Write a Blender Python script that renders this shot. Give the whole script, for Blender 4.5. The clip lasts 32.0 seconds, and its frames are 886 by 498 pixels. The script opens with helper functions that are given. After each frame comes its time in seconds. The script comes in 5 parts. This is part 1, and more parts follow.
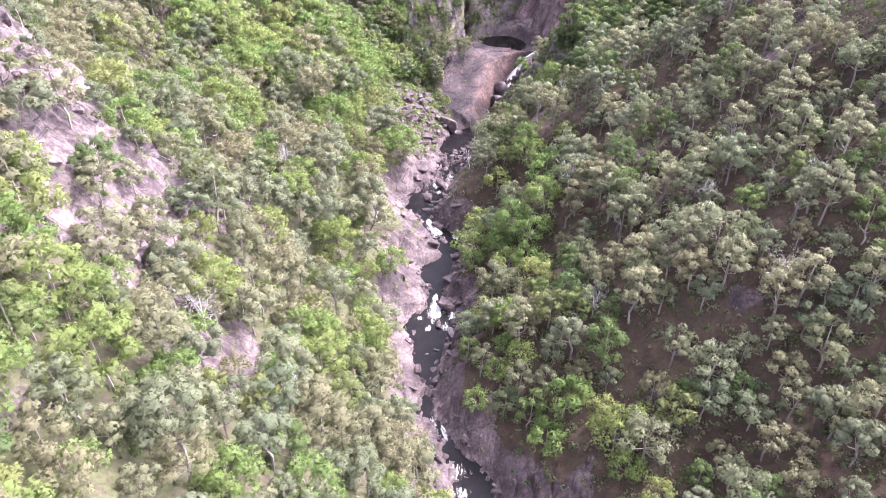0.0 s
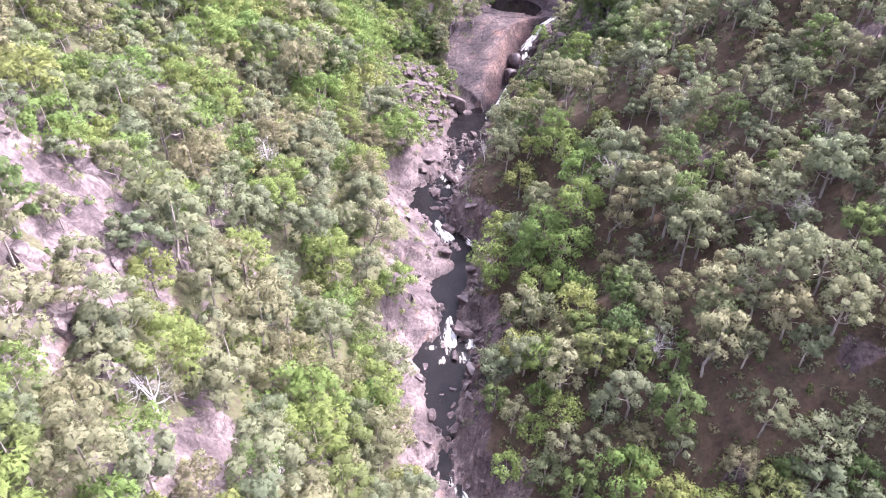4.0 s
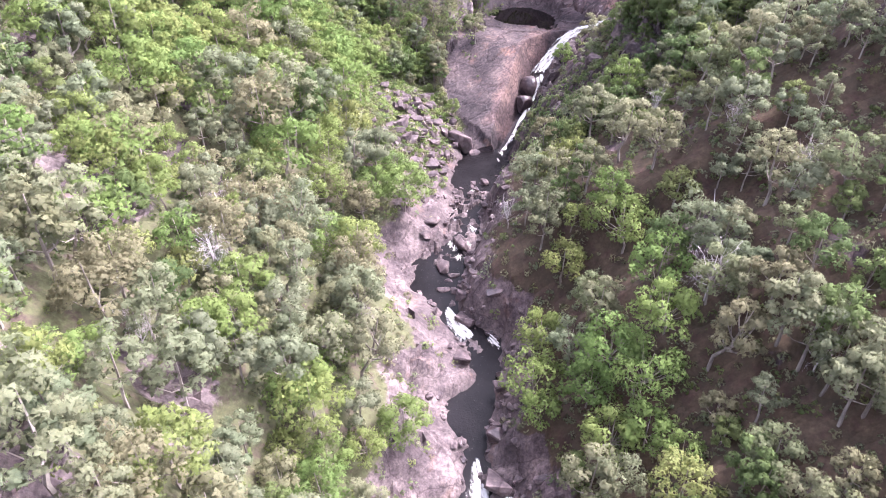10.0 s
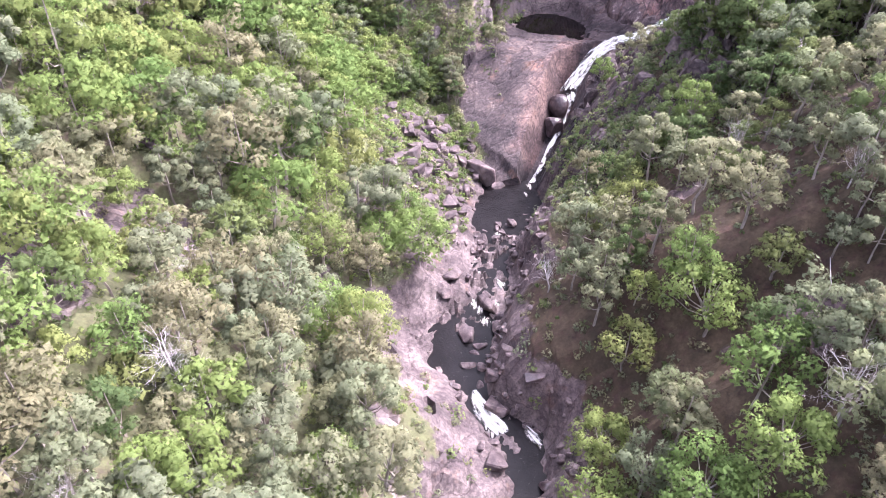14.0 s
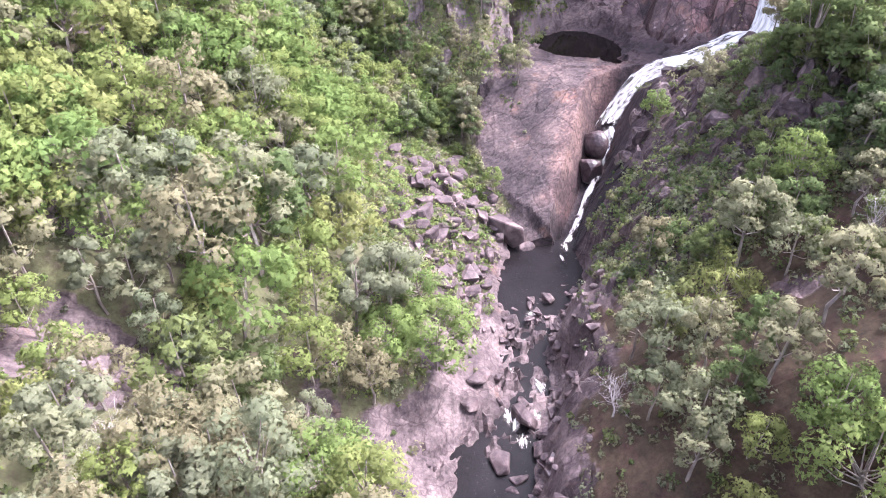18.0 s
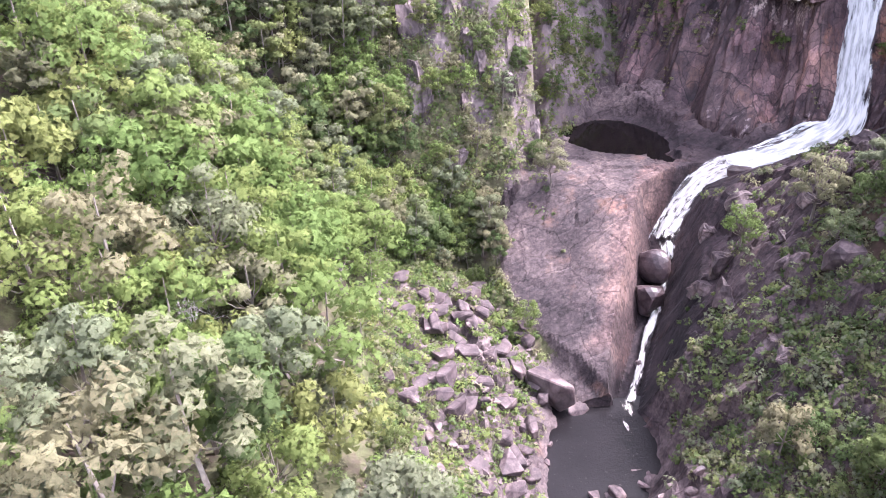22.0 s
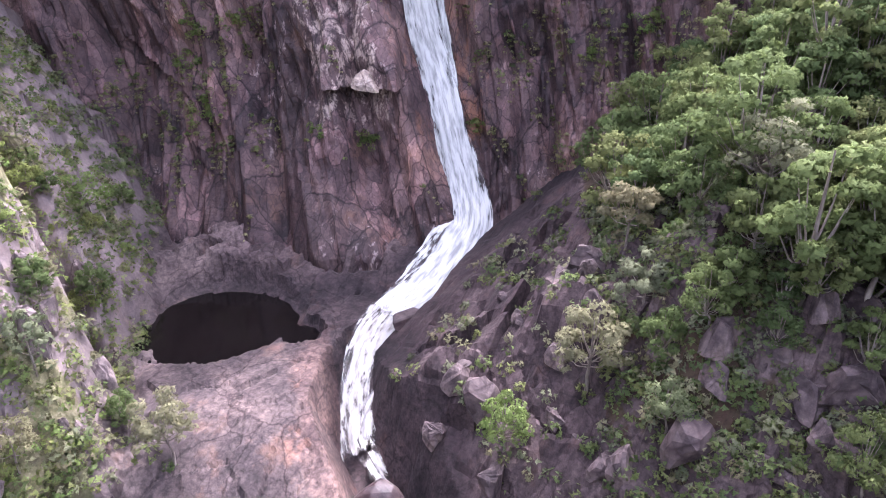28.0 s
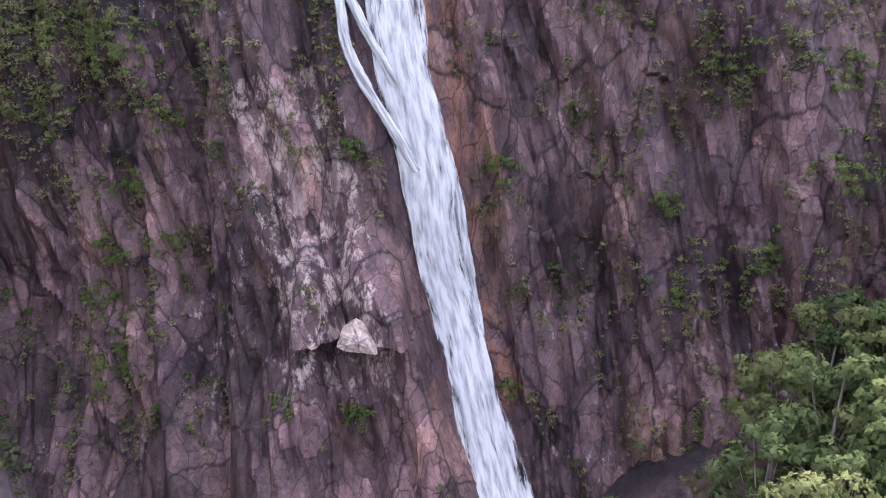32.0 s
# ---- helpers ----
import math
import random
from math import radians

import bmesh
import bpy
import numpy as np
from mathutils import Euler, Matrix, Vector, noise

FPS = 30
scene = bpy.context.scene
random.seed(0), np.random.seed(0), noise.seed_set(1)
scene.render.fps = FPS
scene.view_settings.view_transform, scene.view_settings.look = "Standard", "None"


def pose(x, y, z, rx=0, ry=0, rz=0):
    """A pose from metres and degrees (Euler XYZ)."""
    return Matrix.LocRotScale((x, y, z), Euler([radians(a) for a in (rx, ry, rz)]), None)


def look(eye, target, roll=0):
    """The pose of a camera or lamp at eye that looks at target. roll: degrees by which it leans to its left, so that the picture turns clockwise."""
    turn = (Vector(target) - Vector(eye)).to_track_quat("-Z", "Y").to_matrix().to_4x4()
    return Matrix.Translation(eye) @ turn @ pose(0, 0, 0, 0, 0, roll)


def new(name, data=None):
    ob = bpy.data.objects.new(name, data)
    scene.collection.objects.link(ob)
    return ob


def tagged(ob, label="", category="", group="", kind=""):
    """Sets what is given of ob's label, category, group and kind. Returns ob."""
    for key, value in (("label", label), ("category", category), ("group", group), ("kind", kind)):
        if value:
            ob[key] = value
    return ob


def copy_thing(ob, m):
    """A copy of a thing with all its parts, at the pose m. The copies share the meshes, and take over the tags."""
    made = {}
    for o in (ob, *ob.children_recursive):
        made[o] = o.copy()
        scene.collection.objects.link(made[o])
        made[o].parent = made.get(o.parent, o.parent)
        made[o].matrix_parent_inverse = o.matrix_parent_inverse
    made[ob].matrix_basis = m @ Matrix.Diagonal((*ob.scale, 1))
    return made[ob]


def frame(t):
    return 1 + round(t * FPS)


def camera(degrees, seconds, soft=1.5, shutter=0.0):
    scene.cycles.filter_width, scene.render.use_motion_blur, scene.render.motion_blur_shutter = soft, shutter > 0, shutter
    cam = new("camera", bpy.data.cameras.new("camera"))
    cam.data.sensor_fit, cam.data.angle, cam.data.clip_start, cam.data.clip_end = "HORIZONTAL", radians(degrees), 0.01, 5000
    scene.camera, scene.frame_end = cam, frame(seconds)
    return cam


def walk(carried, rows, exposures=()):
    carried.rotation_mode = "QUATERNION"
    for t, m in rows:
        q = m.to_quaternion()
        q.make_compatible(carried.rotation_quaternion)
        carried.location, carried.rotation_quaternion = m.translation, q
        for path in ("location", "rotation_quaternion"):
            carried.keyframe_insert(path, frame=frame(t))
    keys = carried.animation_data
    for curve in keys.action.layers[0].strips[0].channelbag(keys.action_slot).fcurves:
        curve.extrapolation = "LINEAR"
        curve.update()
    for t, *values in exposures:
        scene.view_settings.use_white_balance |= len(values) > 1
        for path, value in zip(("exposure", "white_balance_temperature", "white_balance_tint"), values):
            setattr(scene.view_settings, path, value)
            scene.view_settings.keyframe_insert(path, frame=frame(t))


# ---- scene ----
cam = camera(63.3, 32.0, soft=1.0)
METRES, EYE, TILT, LEAN, TURN = 250.0, 125.0, -35.0, -0.5, 0.0
ROWS = [
    (0.0, 0.0, 0.0, 0.0, 0.0, 0.0, -0.0),
    (0.5, -0.0024, 0.0154, 0.0059, -0.05, -0.24, 0.03),
    (1.0, -0.0048, 0.0307, 0.012, -0.1, -1.07, 0.05),
    (1.5, -0.0071, 0.0459, 0.018, -0.13, -1.91, 0.1),
    (2.0, -0.0095, 0.0609, 0.0238, -0.18, -2.74, 0.15),
    (2.5, -0.0118, 0.0759, 0.0299, -0.2, -3.19, 0.2),
    (3.0, -0.0141, 0.0906, 0.0355, -0.23, -3.19, 0.25),
    (3.5, -0.0163, 0.1043, 0.0407, -0.26, -3.2, 0.28),
    (5.5, -0.0256, 0.163, 0.0636, -2.25, -3.31, 1.61),
    (6.0, -0.0275, 0.178, 0.0692, -2.25, -3.31, 1.67),
    (6.5, -0.0294, 0.193, 0.075, -2.29, -3.33, 1.7),
    (7.0, -0.0314, 0.2078, 0.0807, -2.33, -3.34, 1.74),
    (7.5, -0.0331, 0.2224, 0.0863, -2.34, -3.36, 1.77),
    (8.0, -0.0347, 0.2369, 0.0916, -2.35, -3.36, 1.81),
    (8.5, -0.0366, 0.2512, 0.0966, -2.41, -3.38, 1.84),
    (9.0, -0.0381, 0.2651, 0.1015, -2.41, -3.4, 1.86),
    (9.5, -0.0396, 0.2789, 0.1061, -2.42, -3.39, 1.89),
    (10.0, -0.041, 0.2925, 0.1109, -2.42, -3.4, 1.91),
    (10.5, -0.0425, 0.3061, 0.1156, -2.43, -3.42, 1.92),
    (11.0, -0.044, 0.3196, 0.1202, -2.43, -3.43, 1.94),
    (11.5, -0.0452, 0.3329, 0.1246, -2.4, -3.42, 1.95),
    (12.0, -0.0466, 0.3463, 0.1293, -2.43, -3.44, 1.97),
    (12.5, -0.0478, 0.3596, 0.1336, -2.42, -3.41, 1.98),
    (13.0, -0.0491, 0.3728, 0.1381, -2.44, -3.41, 2.01),
    (13.5, -0.0502, 0.386, 0.1427, -2.48, -3.42, 2.03),
    (14.0, -0.0513, 0.3993, 0.1473, -2.51, -3.43, 2.07),
    (14.5, -0.0523, 0.4128, 0.1519, -2.56, -3.42, 2.14),
    (16.5, -0.0553, 0.4692, 0.173, -2.67, -3.46, 2.5),
    (17.0, -0.0562, 0.4841, 0.1788, -2.71, -3.47, 2.64),
    (17.5, -0.0576, 0.499, 0.1844, -2.81, -3.43, 2.74),
    (18.0, -0.0587, 0.514, 0.1904, -2.86, -3.12, 2.8),
    (18.5, -0.06, 0.5289, 0.1963, -2.92, -2.75, 2.88),
    (19.0, -0.0618, 0.5443, 0.2029, -3.07, -1.3, 2.88),
    (19.5, -0.0634, 0.5591, 0.2085, -3.16, 1.47, 2.89),
    (20.0, -0.0645, 0.5738, 0.2135, -3.17, 1.97, 2.98),
    (20.5, -0.0657, 0.5886, 0.2193, -3.18, 1.99, 3.04),
    (21.0, -0.0671, 0.6035, 0.2251, -3.24, 2.02, 3.09),
    (21.5, -0.0683, 0.6182, 0.2309, -3.25, 2.04, 3.17),
    (22.0, -0.0691, 0.6327, 0.2368, -3.97, 1.97, 3.66),
    (22.5, -0.07, 0.6473, 0.2422, -5.72, 1.9, 5.02),
    (23.0, -0.0721, 0.662, 0.2479, -6.7, 1.89, 5.59),
    (23.5, -0.0714, 0.6751, 0.2555, -7.62, 1.76, 6.33),
    (24.0, -0.0706, 0.6882, 0.2633, -14.79, 0.75, 11.44),
    (24.5, -0.072, 0.7018, 0.2723, -22.51, -0.51, 16.46),
    (25.0, -0.0716, 0.7152, 0.2801, -27.53, -0.51, 19.34),
    (25.5, -0.0707, 0.7285, 0.2884, -33.01, -1.11, 22.11),
    (26.0, -0.0685, 0.7415, 0.2964, -37.84, -1.66, 24.29),
    (26.5, -0.0664, 0.7547, 0.3049, -40.93, -2.48, 25.52),
    (28.5, -0.0408, 0.8024, 0.335, -43.05, -3.37, 26.13),
    (29.0, -0.0339, 0.8138, 0.3444, -48.61, -6.1, 28.26),
    (29.5, -0.025, 0.8253, 0.3515, -48.12, -5.81, 27.93),
    (30.0, -0.0135, 0.8361, 0.3597, -47.2, -1.16, 27.45),
    (30.5, -0.0032, 0.8473, 0.3672, -46.77, 5.3, 26.84),
    (31.0, 0.0066, 0.8585, 0.3732, -46.67, 6.99, 26.54),
    (31.5, 0.018, 0.869, 0.3801, -46.51, 7.03, 26.39),
    (32.0, 0.03, 0.8791, 0.3875, -46.41, 8.16, 26.27),
]
walk(cam, [(t, pose(0, 0, EYE, TILT, LEAN, TURN) @ pose(METRES * x, METRES * y, METRES * z, 90 + pitch, roll, yaw)) for t, x, y, z, yaw, pitch, roll in ROWS])

# ---- light ----
SUN_EL, SUN_AZ = 56.0, 68.0   # elevation; azimuth clockwise from +y
world = bpy.data.worlds.new("sky")
scene.world = world
world.use_nodes = True
wn = world.node_tree.nodes
sky = wn.new("ShaderNodeTexSky")
sky.sky_type = "NISHITA"
sky.sun_disc = False
sky.sun_elevation, sky.sun_rotation = radians(SUN_EL), radians(SUN_AZ)
sky.air_density, sky.dust_density, sky.ozone_density = 0.75, 5.0, 0.6
wn["Background"].inputs["Strength"].default_value = 0.15
haze = wn.new("ShaderNodeHueSaturation")
haze.inputs["Saturation"].default_value = 0.42
world.node_tree.links.new(sky.outputs[0], haze.inputs["Color"])
world.node_tree.links.new(haze.outputs[0], wn["Background"].inputs["Color"])
sun_data = bpy.data.lights.new("sun", "SUN")
sun_data.energy, sun_data.angle, sun_data.color = 1.05, radians(0.6), (1.0, 0.95, 0.87)
sun = new("sun", sun_data)
az, el = radians(SUN_AZ), radians(SUN_EL)
sun_dir = Vector((math.sin(az) * math.cos(el), math.cos(az) * math.cos(el), math.sin(el)))
sun.matrix_world = look(sun_dir * 400, (0, 0, 0))
scene.view_settings.exposure = 3.49
scene.view_settings.use_white_balance = True
scene.view_settings.white_balance_temperature, scene.view_settings.white_balance_tint = 5750, 26


# ---- numeric noise ----
def hash01(i, j, seed):
    v = np.sin(i * 127.1 + j * 311.7 + seed * 74.7) * 43758.5453
    return v - np.floor(v)


def vnoise(x, y, seed=0):
    i, j = np.floor(x), np.floor(y)
    u, v = x - i, y - j
    u, v = u * u * (3 - 2 * u), v * v * (3 - 2 * v)
    a, b = hash01(i, j, seed), hash01(i + 1, j, seed)
    c, d = hash01(i, j + 1, seed), hash01(i + 1, j + 1, seed)
    return (a + (b - a) * u) * (1 - v) + (c + (d - c) * u) * v


def fbm(x, y, seed=0, octaves=4):
    total, amp, norm = 0, 1.0, 0
    for o in range(octaves):
        total = total + amp * vnoise(x * 2 ** o + 17.3 * o, y * 2 ** o - 9.1 * o, seed + o)
        norm += amp
        amp *= 0.5
    return total / norm - 0.5


def facets(x, y, seed=0):
    """Broken rock: each cell of a jittered grid is a tilted plane. About -0.5 to 0.5, and the distance to the joint."""
    i, j = np.floor(x), np.floor(y)
    best = np.full(np.shape(x), 9.0)
    second = np.full(np.shape(x), 9.0)
    value = np.zeros(np.shape(x))
    for di in (-1, 0, 1):
        for dj in (-1, 0, 1):
            ci, cj = i + di, j + dj
            px, py = ci + hash01(ci, cj, seed), cj + hash01(ci, cj, seed + 5)
            d = np.hypot(x - px, y - py)
            own = hash01(ci, cj, seed + 9) - 0.5
            own = own + (x - px) * (hash01(ci, cj, seed + 2) - 0.5) * 0.9 + (y - py) * (hash01(ci, cj, seed + 3) - 0.5) * 0.9
            second = np.where(d < best, best, np.minimum(second, d))
            value = np.where(d < best, own, value)
            best = np.minimum(best, d)
    return value, second - best


def blocks(x, y, seed=0, flat=0.3, steep=1.5):
    """Broken rock without steps: flat-topped, tilted blocks that meet in grooves. About -0.5 to 0.5."""
    i, j = np.floor(x), np.floor(y)
    best = np.full(np.shape(x), -9.0)
    for di in (-1, 0, 1):
        for dj in (-1, 0, 1):
            ci, cj = i + di, j + dj
            px, py = ci + hash01(ci, cj, seed), cj + hash01(ci, cj, seed + 5)
            own = 0.9 * (hash01(ci, cj, seed + 9) - 0.5)
            own = own + (x - px) * (hash01(ci, cj, seed + 2) - 0.5) * 1.1 + (y - py) * (hash01(ci, cj, seed + 3) - 0.5) * 1.1
            own = own - steep * np.maximum(np.maximum(np.abs(x - px), 0.85 * np.abs(y - py)) - flat, 0)
            best = np.maximum(best, own)
    return best


def ramp(v, a, b):
    t = np.clip((v - a) / (b - a), 0, 1)
    return t * t * (3 - 2 * t)


# ---- the lie of the land ----
CREEK_Y = [-60, 40, 75, 89, 94, 99.8, 105.7, 112, 115, 119, 122, 125.5, 128.3, 131.3, 134, 138.4, 143, 146, 150.4, 154, 157, 159, 162, 165, 168.2, 171.5, 174.3, 177.4, 181.3, 184, 187.4, 190.7, 194.7, 199.2, 204, 211, 218.7, 225, 228, 234, 240, 248, 255]
CREEK_X = [30, 20, 12, 6.0, 3.8, 0.6, -2.2, -2.8, -2.9, -3.1, -2.4, -2.8, -1.8, -2.4, -1.8, 0.5, -0.8, -0.6, -1.2, -0.8, 1.6, 2.6, 3.0, 2.4, 0.8, -2.2, -3.4, -4.1, -5.0, -4.9, -5.1, -2.6, 1.6, 1.9, 2.3, 4.6, 7.1, 8.8, 9.0, 15, 18.7, 22.5, 25.3]
HALF_W = [6, 6, 4, 3.5, 2.8, 1.9, 1.6, 1.5, 2.4, 2.6, 4.3, 3.6, 4.9, 6.0, 5.6, 3.8, 1.3, 1.9, 3.6, 4.0, 2.1, 2.3, 2.7, 3.2, 3.3, 2.0, 1.9, 2.8, 4.3, 5.0, 5.4, 5.0, 3.6, 2.9, 3.0, 3.9, 6.4, 5.4, 5, 2, 2, 2, 2]
CREEK_Z = [0.0, 4.5, 6.6, 7.7, 7.92, 8.17, 8.41, 8.77, 8.96, 9.2, 9.4, 9.56, 9.68, 9.86, 10.4, 11.01, 11.13, 11.21, 11.27, 11.45, 11.75, 11.84, 11.95, 12.1, 12.32, 12.62, 12.83, 12.9, 12.9, 12.94, 13.02, 13.18, 13.57, 13.85, 14.05, 14.21, 14.29, 14.36, 14.4, 15.0, 17.0, 20.0, 23.0]
CHUTE = [(13, 229, 14.2), (15.5, 234, 15), (18.7, 240, 17), (22.5, 248, 20), (25.3, 255, 23), (29.5, 259.5, 26), (33.5, 262.3, 29), (43, 262.5, 30.8), (56, 265, 35), (68, 259, 46), (77, 246, 62)]
SHARE_Y = [-40, 60, 90, 115, 125, 138, 165, 187, 210, 227, 245, 262]
LEFT_NEAR = [0.9, 0.95, 0.85, 0.8, 0.76, 0.72, 0.58, 0.5, 0.42, 0.36, 0.34, 0.34]
LEFT_FAR = [1.0, 1.1, 1.15, 1.38, 1.3, 0.82, 0.75, 0.66, 0.55, 0.6, 0.78, 0.8]
RIGHT_Y = [-40, 80, 100, 150, 200, 210, 218, 228, 240]
RIGHT_NEAR = [0.6, 0.66, 0.8, 0.84, 0.82, 0.9, 1.16, 1.3, 1.4]
RIGHT_FAR = [0.6, 0.62, 0.72, 0.78, 0.72, 0.62, 0.55, 0.5, 0.42]
POOL = (25.4, 278.8, 29.4)


CLIFF_LINE = np.array([(-20, 345), (16, 338), (40, 314), (46.5, 294), (52, 283), (60, 277.5), (69, 272), (71.5, 260), (75, 246), (80, 232), (90, 212)], float)


def near_line(x, y, line):
    """Distance to a line of points, and the level along it."""
    best, level = np.full(np.shape(x), 1e9), np.zeros(np.shape(x))
    for (ax, ay, a), (bx, by, b) in zip(line, line[1:]):
        dx, dy = bx - ax, by - ay
        t = np.clip(((x - ax) * dx + (y - ay) * dy) / (dx * dx + dy * dy), 0, 1)
        d = np.hypot(x - ax - t * dx, y - ay - t * dy)
        level = np.where(d < best, a + (b - a) * t, level)
        best = np.minimum(best, d)
    return best, level


def outcrop(x, y, cx, cy, rx, ry):
    return ramp(1.5 - np.hypot((x - cx) / rx, (y - cy) / ry) + 2.0 * fbm(x / 5.5, y / 5.5, 31, 4), 0.15, 0.5)


def land(x, y):
    """Ground height, share of bare rock and share of smooth slab."""
    x, y = np.asarray(x, float), np.asarray(y, float)
    cx, cz, hw = np.interp(y, CREEK_Y, CREEK_X), np.interp(y, CREEK_Y, CREEK_Z), np.interp(y, CREEK_Y, HALF_W)
    wob = 2.2 * fbm(x / 6, y / 6, 3, 3)
    head = np.minimum(y, 228)
    sl = np.interp(head, CREEK_Y, CREEK_X) - x - np.interp(head, CREEK_Y, HALF_W) + wob
    sr = x - cx - hw + wob
    cz = np.where(sl > sr, np.interp(head, CREEK_Y, CREEK_Z), cz)
    left = 0.3 * np.clip(sl, 0, 5) + 2.2 * ramp(sl, 4, 11) + np.interp(y, SHARE_Y, LEFT_NEAR) * np.clip(sl - 5, 0, 15) + np.interp(y, SHARE_Y, LEFT_FAR) * np.clip(sl - 20, 0, 60) + 0.62 * np.maximum(sl - 80, 0)
    right = np.interp(y, RIGHT_Y, RIGHT_NEAR) * np.clip(sr, 0, 26) + np.interp(y, RIGHT_Y, RIGHT_FAR) * np.maximum(sr - 26, 0)
    right = right + (1.5 + 3.0 * ramp(y, 148, 172)) * ramp(sr, 0, 4)
    left = left + 1.2 * ramp(sl, 0, 2.5)
    inside = np.minimum(sl, sr)
    h = cz - 0.9 + left + right + 0.9 * ramp(np.maximum(sl, sr), -1.5, 0.5)
    # gullies and shoulders
    far = ramp(np.maximum(sl, sr), 6, 30)
    h = h + far * (7 * fbm(x / 38, y / 38, 5, 3) + 2.4 * fbm(x / 11, y / 11, 8, 3))
    # north-west wall
    north = ramp(x, 20, 8) * np.maximum(y - 256 + 0.3 * np.minimum(x, 3), 0) * 1.55
    h = np.where(y > 245, np.minimum(h + north, 110), h)
    # slab, basin and the ground round the upper pool
    dc, zc = near_line(x, y, CHUTE)
    d = 0.79 * x + 0.61 * y
    v = -0.8 * x + 0.6 * y
    slab = 17.3 + 0.387 * (x - 6.7) + 0.397 * (y - 233) + 0.7 * np.sin((x - y) * 0.16)
    dome = 31.2 + 0.6 * fbm(x / 9, y / 9, 12) - 0.06 * np.maximum(y - 262, 0)
    slab = -np.logaddexp(-slab / 1.2, -dome / 1.2) * 1.2
    apron = 30.3 + np.clip(d - 192, 0, 9) * 0.42
    slab = np.where(d > 190, np.maximum(slab, apron - 1.0), slab)
    wall = 29.5 + 1.35 * np.maximum(v - 154.5, 0) + 0.25 * np.clip(y - 288, 0, 10)
    basin = np.where(v > 154.5, np.maximum(slab, np.minimum(wall, 95)), slab)
    # chute side towards the hill: north of the line the basin, south of it the spur
    ex, ey = np.interp(y, [234, 240, 248, 255, 259.5, 262.3], [15.5, 18.7, 22.5, 25.3, 29.5, 33.5]), np.interp(x, [13, 25, 33, 43, 56, 68, 77], [229, 254, 262, 262.5, 265, 259, 246])
    north_side = ramp(y - ey, -1.0, 1.0)
    edge = np.interp(y, [226, 229, 232, 236.7, 244, 248.7, 257.6, 266, 280], [12.5, 10.1, 7.8, 4.9, 2.1, 0.5, -0.2, 3.5, 9]) + 2.2 * fbm(x / 4, y / 4, 44)
    mound = 16.5 + 0.387 * (edge - 6.7) + 0.397 * (y - 233) - 0.36 * (edge - x)
    h = np.where((y > 229) & (y < 256) & (x < edge + 1), np.maximum(h, mound * ramp(edge - x, 16, 9)), h)
    soft = np.interp(y, [260, 270], [0, 5.5])
    is_slab = ramp(x - edge, -0.8 - soft, 0.8 + soft) * ramp(y + 0.62 * (x - 9) + 1.2 * fbm(x / 4, y / 4, 45), 226.8, 231.2) * north_side
    spur = np.minimum(h, zc + 0.6 + 2.5 * np.clip(dc - 2.0, 0, 3.6) + np.interp(y, [230, 246, 256], [1.2, 1.05, 0.55]) * np.maximum(dc - 5.6, 0))
    spur = np.minimum(spur, 43.5 + 0.35 * (x - 38.5) - 0.62 * (y - 239) + 2.4 * fbm(x / 9, y / 9, 58))
    h = np.where((y > 226) & (x > 9), spur, np.where(y > 226, np.minimum(h, zc + 0.6 + 1.35 * np.maximum(dc - 2.5, 0)), h))
    h = h * (1 - is_slab) + basin * is_slab
    h = np.minimum(h, np.where((y > 228) & (dc < 12), zc - 0.7 + np.maximum(dc - 1.3, 0) * 2.9, 1e9))
    # upper pool
    px, py = x - POOL[0], y - POOL[1]
    pr = np.hypot(px / np.where(px > 0, 7.5, 8.5), py / 8.0) * (1 - 0.14 * np.maximum(np.cos(np.arctan2(py, px) - 2.95), 0) ** 8 - 0.12 * np.maximum(np.cos(np.arctan2(py, px) + 0.75), 0) ** 6) + 0.12 * fbm(x / 2.5, y / 2.5, 51)
    pr = np.minimum(pr, np.hypot((x - 29.7) / 2.3, (y - 269.0) / 2.6) + 0.5 * fbm(x / 1.5, y / 1.5, 52))
    h = np.where(pr < 2.2, np.minimum(h, POOL[2] - 1.2 + 2.6 * np.maximum(pr - 0.55, 0) + 60 * np.maximum(pr - 1.1, 0) ** 2), h)
    # plateau behind the cliff
    dl, side = np.full(x.shape, 1e9), np.zeros(x.shape)
    for (ax, ay), (bx, by) in zip(CLIFF_LINE, CLIFF_LINE[1:]):
        t = np.clip(((x - ax) * (bx - ax) + (y - ay) * (by - ay)) / ((bx - ax) ** 2 + (by - ay) ** 2), 0, 1)
        dd = np.hypot(x - ax - t * (bx - ax), y - ay - t * (by - ay))
        side = np.where(dd < dl, (bx - ax) * (y - ay) - (by - ay) * (x - ax), side)
        dl = np.minimum(dl, dd)
    back = ramp(dl, 7, 13) * (side > 0)
    h = np.minimum(h, 96 + 6 * fbm(x / 30, y / 30, 77) + np.where(x < 0, 30, 0))
    h = np.maximum(h, back * (98 + 5 * fbm(x / 20, y / 20, 78)))
    # rock and soil
    rock = ramp(5.6 + 3.0 * (sl > sr) * ramp(y, 122, 145) * ramp(y, 224, 208) + 5.0 * fbm(x / 6, y / 6, 21) - np.maximum(sl, sr) * 0.62, 0, 3.0) * ramp(y, 240, 232)
